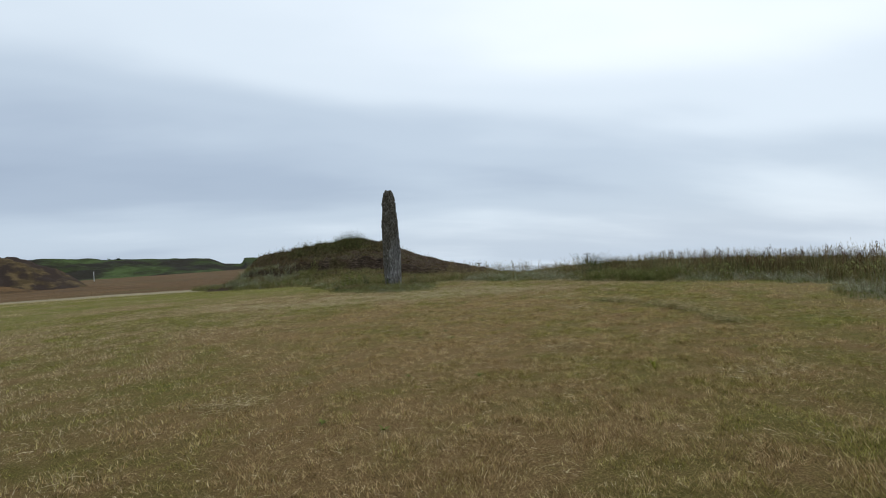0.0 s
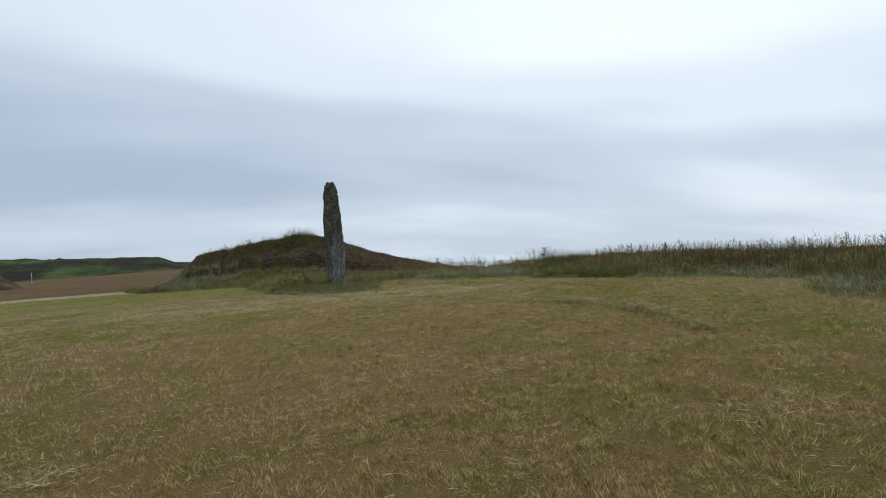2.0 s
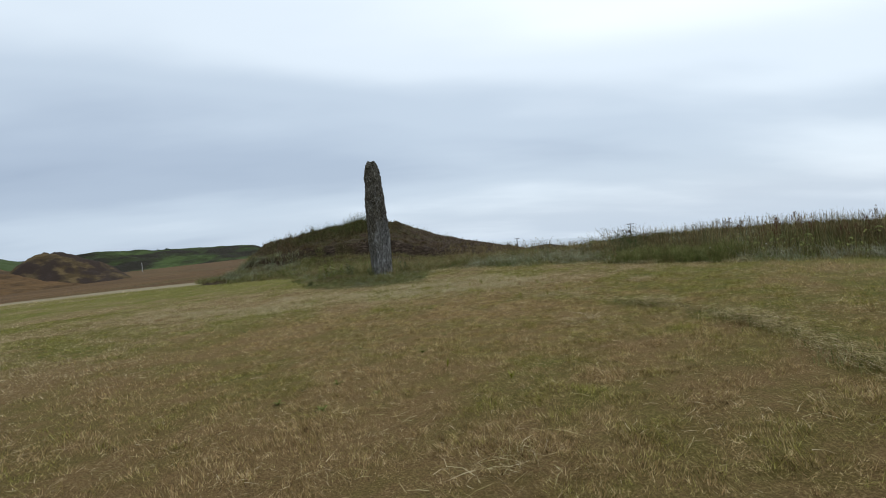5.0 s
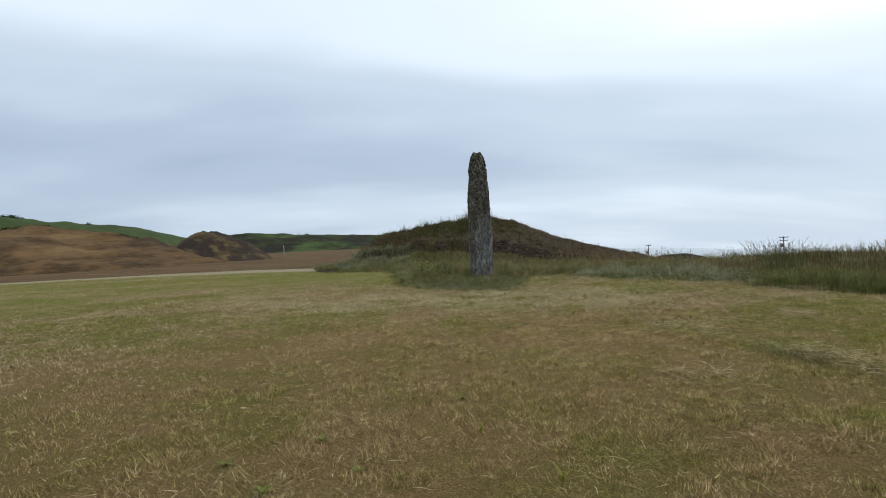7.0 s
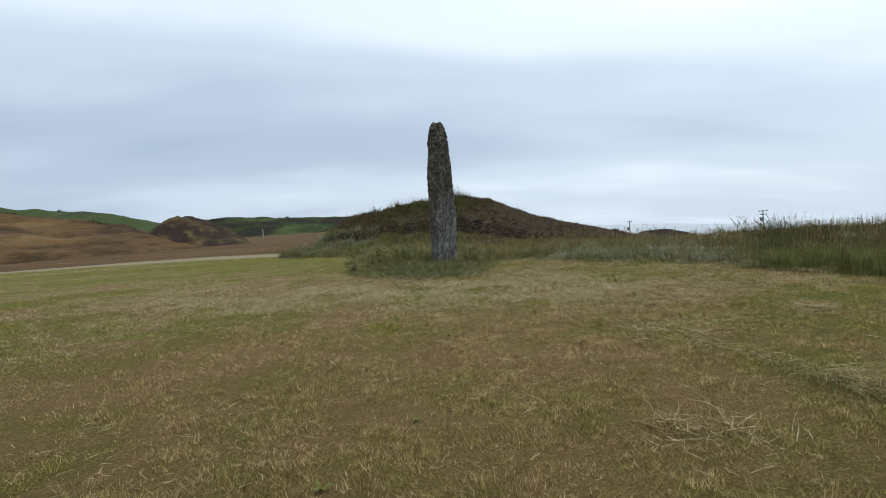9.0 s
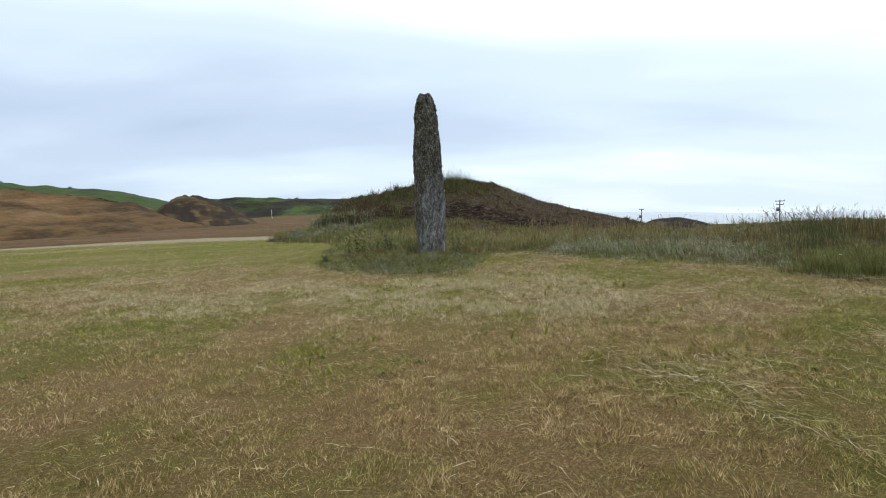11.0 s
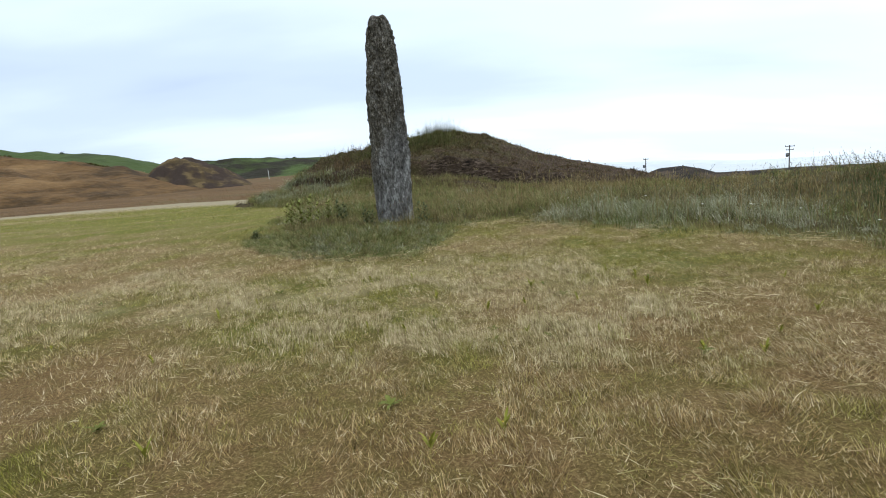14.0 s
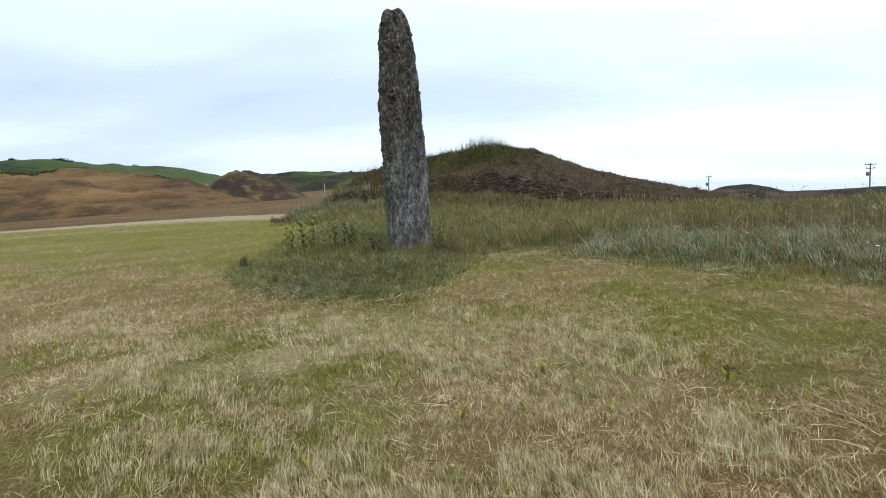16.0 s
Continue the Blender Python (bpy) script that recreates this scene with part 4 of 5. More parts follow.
def tuft_mat():
    """The low mat of flopped grass before the stone, combed down at its rim."""
    m = 4000
    cx, cy = rng.uniform(-2.4, 2.6, m), rng.uniform(21.2, 25.2, m)
    s = inside(cx, cy) + 0.35 * (fbm(cx * 1.6, cy * 1.6, 181, 2) - 0.5)
    k = (s > -0.06) & (rng.uniform(0, 1, m) < 1 - 0.8 * smooth(23.4, 25.2, cy))
    cx, cy, s = cx[k], cy[k], s[k]
    per = 14
    head = -1.6 + 1.4 * (cx - 0.1) / 2.4 + rng.normal(0, 0.9, len(cx))      # falls outwards, over the mown edge
    size = (0.09 + 0.09 * smooth(0, 1.4, s)) * rng.uniform(0.5, 1.7, len(cx))
    x = np.repeat(cx, per) + rng.normal(0, 0.045, len(cx) * per)
    y = np.repeat(cy, per) + rng.normal(0, 0.045, len(cx) * per)
    length = np.repeat(size, per) * rng.uniform(0.6, 1.3, len(x))
    pick = np.repeat(fbm(cx * 1.1, cy * 1.1, 183, 2) + rng.normal(0, 0.15, len(cx)) > 0.56, per)
    for name, mask, material, label in (("tuft_grass", ~pick, M_TUFT, "low flopped green grass before the stone"), ("grey_tuft_grass", pick, M_FOG, "low grey-green grass before the stone")):
        g = np.clip(0.62 + np.repeat(rng.normal(0, 0.22, len(cx)), per), 0, 1)[mask]
        ob = blades(name, material, x[mask], y[mask], ground_z(x[mask], y[mask]) - 0.01, length[mask], rng.uniform(0.005, 0.010, mask.sum()), length[mask] * rng.uniform(0.45, 0.95, mask.sum()),
                    g, rng, bend=0.8, seg=3, wind=(np.repeat(head, per)[mask], 0.55))
        tagged(ob, label, "grass", kind="stuff")


def undergrowth():
    """Short dense blades that fill the foot of the unmown grass."""
    n = 330000
    x, y = rng.uniform(-17, 20, n), rng.uniform(7, 44, n)
    s = inside(x, y) + 0.7 * (fbm(x * 0.9, y * 0.9, 99, 2) - 0.5)
    k = (s > -0.1) & (rng.uniform(0, 1, n) < np.clip(1 - s / 9, 0.15, 1) * (0.3 + 0.7 * smooth(44, 26, y)))
    x, y, s = x[k], y[k], s[k]
    length = tall_height(x, y, s) * rng.uniform(0.2, 0.62, len(x)) + 0.05 * smooth(0.8, 0.0, s)
    z = np.where(y > 36.5, np.maximum(ground_z(x, y), mound_z(x, y)), ground_z(x, y)) - 0.02
    ob = blades("undergrowth", M_TALL, x, y, z, length, rng.uniform(0.005, 0.012, len(x)), length * rng.uniform(0.2, 0.9, len(x)),
                np.clip(fbm(x * 0.8, y * 0.8, 171, 3) * 1.4 - 0.1, 0, 1), rng, bend=0.5)
    tagged(ob, "dense low green undergrowth of the rough ground", "grass", kind="stuff")


def rush_bank():
    """Dark rushes along the low bank behind the grass."""
    n = 90000
    x, y = rng.uniform(7.5, 24, n), rng.uniform(6, 30, n)
    s = inside(x, y)
    k = (s > 1.3) & (x > 10.8 - 1.2 * smooth(19, 16, y)) & (rng.uniform(0, 1, n) < smooth(0.38, 0.6, fbm(x * 0.5, y * 0.5, 151, 3)) * np.clip(1.2 - s / 9, 0.05, 1))
    x, y, s = x[k], y[k], s[k]
    length = rng.uniform(0.22, 0.62, len(x)) * (0.6 + 0.7 * fbm(x * 1.3, y * 1.3, 157, 2)) * smooth(7.0, 10.5, x)
    ob = blades("rush_bank", M_RUSH, x, y, ground_z(x, y) - 0.02, length + 0.05, rng.uniform(0.006, 0.013, len(x)), length * rng.uniform(0.05, 0.45, len(x)),
                np.clip(fbm(x * 0.7, y * 0.7, 153, 2), 0, 1), rng, bend=0.5)
    tagged(ob, "dark brown-green rushes on a low bank", "rushes", kind="stuff")


def green_stand():
    """A dense stand of olive-green grass that bulges out of the verge."""
    m = 900
    cx, cy = rng.uniform(7.6, 11.2, m), rng.uniform(17.2, 22.4, m)
    t = ((cx - 8.35) * 0.5 + (cy - 21.3) * -0.87) / 3.2
    off = inside(cx, cy)
    k = (t > -0.1) & (t < 1.0) & (off > -0.05) & (off < 1.5)
    cx, cy, off, t = cx[k], cy[k], off[k], t[k]
    per = 46
    x, y = np.repeat(cx, per) + rng.normal(0, 0.10, len(cx) * per), np.repeat(cy, per) + rng.normal(0, 0.10, len(cx) * per)
    h = np.repeat((0.36 + 0.20 * smooth(0, 0.6, off)) * rng.uniform(0.75, 1.1, len(cx)), per) * rng.uniform(0.45, 1.08, len(x))
    ob = blades("green_stand", M_TALL, x, y, ground_z(x, y) - 0.02, h, rng.uniform(0.004, 0.009, len(x)), h * rng.uniform(0.03, 0.4, len(x)),
                np.clip(0.72 + np.repeat(rng.normal(0, 0.15, len(cx)), per), 0, 1), rng, bend=0.5, seg=3)
    tagged(ob, "dense stand of tall olive-green grass", "grass", kind="stuff")


def straw_tufts():
    """Matted clumps of longer dry grass: thick near the stone, thin and short further off."""
    m = 36000
    cx, cy = rng.uniform(-9, 10, m), rng.uniform(2, 24.3, m)
    near = smooth(15, 18.5, cy)
    patch = fbm(cx * 1.25, cy * 1.25, 161, 3)
    k = (inside(cx, cy) < -0.1) & (rng.uniform(0, 1, m) < (0.12 + 0.88 * near) * smooth(0.465, 0.545, 0.72 * patch + 0.28 * lattice(cx * 4.5, cy * 4.5, 167) + 0.01 * near) * (1 - 0.75 * smooth(-2.2, -0.6, inside(cx, cy)) * smooth(1.5, 3.0, cx)))
    cx, cy, near = cx[k], cy[k], near[k]
    per = 20
    head = 1.9 + 5.0 * (fbm(cx * 1.3, cy * 1.3, 163, 2) - 0.5) + rng.normal(0, 0.35, len(cx))
    size = (0.034 + 0.036 * near) * rng.uniform(0.6, 1.5, len(cx))
    x = np.repeat(cx, per) + rng.normal(0, 0.05, len(cx) * per) * np.repeat(0.7 + near, per)
    y = np.repeat(cy, per) + rng.normal(0, 0.05, len(cx) * per) * np.repeat(0.7 + near, per)
    length = np.repeat(size, per) * rng.uniform(0.5, 1.3, len(x))
    g = np.clip(green_at(x, y) * 0.9 - 0.15 + np.repeat(rng.normal(0, 0.2, len(cx)), per), 0, 1)
    ob = blades("straw_tufts", M_STRAW, x, y, ground_z(x, y) - 0.005, length, rng.uniform(0.0022, 0.0046, len(x)), length * rng.uniform(0.80, 0.975, len(x)), g, rng,
                bend=0.4, wind=(np.repeat(head, per), 0.3))
    tagged(ob, "matted tufts of dry pale grass", "grass", kind="stuff")
    # rows of longer stubble, combed one way by the mower
    rows = []
    for line, m, wide in (([(-2.4, 21.7), (-0.4, 20.2), (0.3, 19.8), (1.5, 18.8), (2.3, 18.2), (3.2, 18.1), (3.7, 17.6)], 1500, 0.28),
                          ([(0.9, 21.2), (1.4, 20.8), (2.15, 20.25), (2.9, 20.1), (3.3, 20.0), (3.75, 19.5), (4.2, 19.2), (4.9, 18.8)], 1250, 0.24),
                          ([(2.5, 21.7), (3.45, 21.1), (4.0, 20.6), (4.4, 20.2)], 420, 0.22), ([(3.3, 18.75), (4.1, 18.45), (4.8, 18.0)], 380, 0.24), ([(-5.5, 20.4), (-3.2, 19.4), (-1.2, 18.3)], 800, 0.42)):
        x, y, a, d = along(line, m, wide)
        k = (inside(x, y) < -0.1) & (rng.uniform(0, 1, m) < 0.04 + 0.96 * smooth(0.44, 0.60, fbm(x * 2.6, y * 2.6, 251, 3)))
        rows.append((x[k], y[k]))
    cx, cy = (np.concatenate(v) for v in zip(*rows))
    per = 23
    head = 2.1 + 2.6 * (fbm(cx * 0.9, cy * 0.9, 253, 2) - 0.5) + rng.normal(0, 0.25, len(cx))
    x, y = np.repeat(cx, per) + rng.normal(0, 0.045, len(cx) * per), np.repeat(cy, per) + rng.normal(0, 0.045, len(cx) * per)
    length = np.repeat(rng.uniform(0.06, 0.12, len(cx)), per) * rng.uniform(0.6, 1.25, len(x))
    ob = blades("combed_stubble", M_STUBBLE, x, y, ground_z(x, y) - 0.005, length, rng.uniform(0.0028, 0.0058, len(x)), length * rng.uniform(0.5, 0.95, len(x)),
                np.clip(np.repeat(rng.normal(0.14, 0.22, len(cx)), per), 0, 1), rng, bend=0.7, wind=(np.repeat(head, per), 0.42))
    tagged(ob, "rows of pale dry stubble combed by the mower", "grass", kind="stuff")


def seed_stalks():
    """Thin flowering stalks that stand above the unmown grass."""
    n = 20000
    x, y = rng.uniform(-4, 22, n), rng.uniform(7, 38, n)
    s = inside(x, y)
    k = (s > 0.5) & (rng.uniform(0, 1, n) < np.clip(1 - s / 12, 0.1, 1)) & (rng.uniform(0, 1, n) < 0.45 + 0.3 * smooth(1, 8, x) - 0.15 * smooth(9, 12, x))
    x, y, s = x[k], y[k], s[k]
    z = ground_z(x, y)
    h = tall_height(x, y, s) * rng.uniform(1.05, 1.45, len(x))
    lean = h * rng.uniform(0.05, 0.4, len(x))
    ob = blades("grass_stalks", M_TALL, x, y, z, h, rng.uniform(0.004, 0.007, len(x)), lean, rng.uniform(0, 0.3, len(x)), rng, bend=0.5)
    tagged(ob, "thin brown flowering grass stalks", "grass", kind="stuff")
    tips = np.empty(len(ob.data.vertices) * 3)
    ob.data.vertices.foreach_get("co", tips)
    tips = tips.reshape(-1, 5, 3)[:, 4]
    tips = np.repeat(tips, 2, 0) - np.array([0, 0, 1.0]) * rng.uniform(0.02, 0.08, (len(tips) * 2, 1))
    size = rng.uniform(0.03, 0.06, len(tips))
    heads = blades("grass_seed_heads", M_TALL, tips[:, 0], tips[:, 1], tips[:, 2], size, rng.uniform(0.006, 0.010, len(tips)), size * rng.uniform(0.1, 0.6, len(tips)), np.zeros(len(tips)), rng, bend=0.2)
    tagged(heads, "pale feathery grass seed heads", "grass", kind="stuff")
    # loose panicles at the tops of other stalks
    n = 2600
    x, y = rng.uniform(3, 18, n), rng.uniform(9, 32, n)
    s = inside(x, y)
    k = (s > 0.8) & (s < 9) & (rng.uniform(0, 1, n) < 1 - 0.3 * smooth(9, 12, x))
    x, y, s = x[k], y[k], s[k]
    h = tall_height(x, y, s) * rng.uniform(1.1, 1.5, len(x))
    a, slant = rng.uniform(0, 6.28, len(x)), h * rng.uniform(0.03, 0.25, len(x))
    up = np.sqrt(h * h - slant * slant)
    z = ground_z(x, y)
    per = 9
    t = np.tile(np.linspace(0.72, 1.0, per), len(x))
    px, py, pz = (np.repeat(v, per) for v in (x, y, z))
    px, py, pz = px + np.repeat(np.cos(a) * slant, per) * t, py + np.repeat(np.sin(a) * slant, per) * t, pz + np.repeat(up, per) * t
    tip = rng.uniform(0.04, 0.09, len(px))
    stalks = blades("panicle_stalks", M_TALL, x, y, z, h, np.full(len(x), 0.007), slant, np.zeros(len(x)), rng, bend=0.0, wind=(a, 0.0))
    tagged(stalks, "tall thin stalks above the grass", "grass", kind="stuff")
    heads = blades("panicles", M_TALL, px, py, pz, tip, np.full(len(px), 0.012), tip * rng.uniform(0.2, 0.8, len(px)), np.full(len(px), 0.1), rng, seg=1)
    tagged(heads, "loose brown grass panicles", "grass", kind="stuff")


def mound_grass():
    n = 170000
    x, y = rng.uniform(-19, 17, n), rng.uniform(36, 56, n)
    z = mound_z(x, y)
    slope = np.hypot(mound_z(x + 0.2, y) - z, mound_z(x, y + 0.2) - z) / 0.2
    crown = np.exp(-(((x + 2.6) / 2.2) ** 2 + ((y - 49.5) / 3.5) ** 2)) + 0.6 * np.exp(-(((x + 6.4) / 1.6) ** 2 + ((y - 49.5) / 3) ** 2))
    keep = rng.uniform(0, 1, n) < np.clip(1.1 - slope * 1.1, 0.03, 1) * (0.1 + 0.9 * smooth(0.42, 0.75, lattice(x * 1.5, y * 1.5, 125)) + 0.6 * crown) * (1 - 0.6 * smooth(-0.5, 2.5, x))
    keep &= (z > ground_z(x, y) + 0.05) & (x > -12.8)
    x, y, z, crown = x[keep], y[keep], z[keep], crown[keep]
    length = (0.07 + 0.10 * rng.uniform(0, 1, len(x))) * (1 + 1.0 * smooth(-4, -8, x)) * (0.45 + 1.5 * smooth(0.4, 0.9, lattice(x * 1.5, y * 1.5, 125))) * (1 + 0.8 * crown)
    green = np.clip(0.15 + 1.2 * (fbm(x * 0.5, y * 0.5, 131, 3) - 0.5) + 0.7 * crown - 0.3 * smooth(0, 5, x), 0, 1)
    ob = blades("mound_grass", M_HEATH, x, y, z - 0.02, length, rng.uniform(0.010, 0.022, len(x)), length * rng.uniform(0.1, 0.8, len(x)), green, rng, bend=0.6)
    tagged(ob, "rough grass and heather on the mound", "grass", kind="stuff")


def heather():
    """Low dark heather clumps over the mound, thickest on its brown shoulder and left end."""
    m = 7500
    cx, cy = rng.uniform(-11.4, 12, m), rng.uniform(38.5, 51.5, m)
    z = mound_z(cx, cy)
    k = (z > ground_z(cx, cy) + 0.1) & (rng.uniform(0, 1, m) < 0.15 + 0.85 * smooth(0.40, 0.58, fbm(cx * 0.7, cy * 0.9, 241, 3)))
    cx, cy = cx[k], cy[k]
    per = 15
    x, y = np.repeat(cx, per) + rng.normal(0, 0.11, len(cx) * per), np.repeat(cy, per) + rng.normal(0, 0.11, len(cx) * per)
    length = np.repeat(rng.uniform(0.06, 0.24, len(cx)) * (1 - 0.4 * smooth(0, 4, cx)), per) * rng.uniform(0.5, 1.2, len(x))
    green = np.clip(np.repeat(0.55 * smooth(2, -3, cx) * smooth(44, 48, cy) + rng.normal(0.16, 0.25, len(cx)), per), 0, 1)
    ob = blades("heather", M_HEATHER, x, y, mound_z(x, y) - 0.02, length, rng.uniform(0.014, 0.035, len(x)), length * rng.uniform(0.3, 0.95, len(x)), green, rng, bend=0.5)
    tagged(ob, "dark brown heather clumps on the mound", "heather", kind="stuff")


def foot_grass():
    """Olive and grey-green grass round the low western foot of the mound."""
    m = 4400
    cx, cy = rng.uniform(-18, -5, m), rng.uniform(35.5, 50, m)
    s = inside(cx, cy)
    k = (s > -0.4) & (s < 6.5) & (mound_z(cx, cy) < ground_z(cx, cy) + 1.3)
    cx, cy = cx[k], cy[k]
    per = 22
    x = np.repeat(cx, per) + rng.normal(0, 0.12, len(cx) * per)
    y = np.repeat(cy, per) + rng.normal(0, 0.12, len(cx) * per)
    length = np.repeat(rng.uniform(0.2, 0.62, len(cx)), per) * rng.uniform(0.5, 1.1, len(x))
    pale = np.repeat(fbm(cx * 0.6, cy * 0.6, 191, 2) + rng.normal(0, 0.1, len(cx)) > 0.56, per)
    z = np.maximum(ground_z(x, y), mound_z(x, y)) - 0.03
    for name, mask, material, label in (("foot_grass", ~pale, M_TALL, "olive grass at the foot of the mound"), ("grey_foot_grass", pale, M_FOG, "grey-green grass at the foot of the mound")):
        ob = blades(name, material, x[mask], y[mask], z[mask], length[mask], rng.uniform(0.010, 0.022, mask.sum()), length[mask] * rng.uniform(0.2, 0.9, mask.sum()),
                    np.clip(rng.normal(0.6, 0.25, mask.sum()), 0, 1), rng, bend=0.6)
        tagged(ob, label, "grass", kind="stuff")


def apron_grass():
    """Olive grass that climbs the mound's apron up to the bare scarp."""
    n = 30000
    x, y = rng.uniform(-10, 9, n), rng.uniform(36.6, 44.5, n)
    k = (y < scarp_line(x) - 0.15) & (rng.uniform(0, 1, n) < 0.25 + 0.75 * smooth(0.36, 0.56, fbm(x * 0.8, y * 0.8, 261, 2)))
    x, y = x[k], y[k]
    z = np.maximum(ground_z(x, y), mound_z(x, y)) - 0.03
    length = rng.uniform(0.15, 0.5, len(x)) * (0.6 + 0.6 * fbm(x * 1.2, y * 1.2, 263, 2))
    ob = blades("apron_grass", M_TALL, x, y, z, length, rng.uniform(0.010, 0.020, len(x)), length * rng.uniform(0.2, 0.85, len(x)),
                np.clip(fbm(x * 0.7, y * 0.7, 265, 2) + rng.normal(0, 0.2, len(x)), 0, 1), rng, bend=0.6)
    tagged(ob, "olive grass below the mound's bare scarp", "grass", kind="stuff")


def crown_grass():
    """The tuft of long grass on top of the mound, and thin fringes along its crest."""
    parts = []
    for n, cx, wx, lo, hi in ((3200, -2.7, 0.7, 0.25, 0.75), (700, -2.7, 0.9, 0.7, 1.45), (900, -3.6, 1.6, 0.2, 0.5), (160, -4.0, 1.8, 0.5, 1.0), (700, -6.6, 0.9, 0.2, 0.5), (170, -6.6, 1.0, 0.5, 1.1), (500, -8.4, 1.3, 0.12, 0.35), (60, -9, 1.2, 0.4, 0.8), (400, 5.0, 3.5, 0.08, 0.3), (120, 3.0, 2.5, 0.25, 0.6)):
        x, y = rng.normal(cx, wx, n), rng.uniform(47.0, 50.5, n)
        parts.append((x, y, rng.uniform(lo, hi, n) * np.exp(-((x - cx) / wx) ** 2 * 0.25)))
    x, y, h = (np.concatenate(v) for v in zip(*parts))
    ob = blades("crown_grass", M_HEATH, x, y, mound_z(x, y) - 0.03, h, rng.uniform(0.008, 0.016, len(x)), h * rng.uniform(0.05, 0.6, len(x)), rng.uniform(0.4, 1.0, len(x)), rng, bend=0.5)
    tagged(ob, "long green grass on the mound's crest", "grass", kind="stuff")


def moor_reeds():
    n = 110000
    x, y = rng.uniform(-120, -10, n), rng.uniform(20, 170, n)
    b = beyond(x, y)
    k = (b > 5.0) & (rng.uniform(0, 1, n) < np.clip(1.2 - b / 70, 0.1, 1))
    x, y, b = x[k], y[k], b[k]
    length = rng.uniform(0.12, 0.4, len(x)) * smooth(0, 12, b) + 0.1 + 0.35 * np.exp(-((b - 6.5) / 1.6) ** 2) * rng.uniform(0, 1, len(x))
    green = 0.15 + 0.75 * np.exp(-((b - 5) / 4.0) ** 2) * smooth(0.4, 0.6, fbm(x * 0.1, y * 0.1, 141, 3))
    ob = blades("moor_reeds", M_REED, x, y, ground_z(x, y) - 0.05, length, rng.uniform(0.02, 0.05, len(x)), length * rng.uniform(0.05, 0.7, len(x)), green, rng, seg=1)
    tagged(ob, "brown reeds of the wet moor", "reeds", kind="stuff")


def hedge_line():
    deps = bpy.context.evaluated_depsgraph_get()
    deps.update()
    xs, ys, zs = [], [], []
    for i in range(1400):
        a, d = radians(rng.uniform(-56, -38.2)), 219 + rng.normal(0, 1.0)
        x, y = EYE_X + d * math.sin(a), EYE_Y + d * math.cos(a)
        hit, p, *_ = scene.ray_cast(deps, (x, y, 200), (0, 0, -1))
        if hit:
            xs.append(x), ys.append(y), zs.append(p.z)
    x, y, z = (np.array(v) for v in (xs, ys, zs))
    h = rng.uniform(0.4, 1.3, len(x))
    ob = blades("hedge_line", M_RUSH, x, y, z - 0.2, h, rng.uniform(0.5, 1.1, len(x)), h * rng.uniform(0, 0.6, len(x)), rng.uniform(0.4, 1, len(x)), rng)
    tagged(ob, "dark hedge line along the pasture edge", "hedge", kind="stuff")


hedge_line()
mown_grass()
far_field_grass()
loose_straw()
hay_swath()
tall_grass()
tuft_mat()
undergrowth()
rush_bank()
green_stand()
straw_tufts()
seed_stalks()
mound_grass()
heather()
foot_grass()
apron_grass()
crown_grass()
moor_reeds()


# ---- plants that stand out ----
def leaf_bm(bm, base, heading, length, width, rise, droop=0.4, fold=0.15):
    """One broad leaf: a folded, drooping blade of eight faces."""
    d, side = Vector((math.cos(heading), math.sin(heading), 0)), Vector((-math.sin(heading), math.cos(heading), 0))
    rows = []
    for t, w in ((0.0, 0.08), (0.25, 0.8), (0.55, 1.0), (0.82, 0.6), (1.0, 0.06)):
        c = Vector(base) + d * length * t + Vector((0, 0, length * (rise * t - droop * t * t)))
        rows.append([bm.verts.new(c + side * width * w * 0.5 * k + Vector((0, 0, abs(k) * width * fold * w))) for k in (-1, 0, 1)])
    for a, b in zip(rows, rows[1:]):
        for i in (0, 1):
            bm.faces.new((a[i], a[i + 1], b[i + 1], b[i]))


def tube_bm(bm, points, r0, r1, n=6):
    rings = []
    for i, p in enumerate(points):
        r = r0 + (r1 - r0) * i / (len(points) - 1)
        rings.append([bm.verts.new(Vector(p) + Vector((r * math.cos(6.2832 * k / n), r * math.sin(6.2832 * k / n), 0))) for k in range(n)])
    for a, b in zip(rings, rings[1:]):
        for k in range(n):
            bm.faces.new((a[k], a[(k + 1) % n], b[(k + 1) % n], b[k]))
    bm.faces.new(rings[-1])


def gz(x, y):
    return float(ground_z(np.array([x]), np.array([y]))[0])


def empty(name, x, y, z, label, category, group=""):
    ob = new(name)
    ob.empty_display_size = 0.1
    ob.location = (x, y, z)
    return tagged(ob, label, category, group)


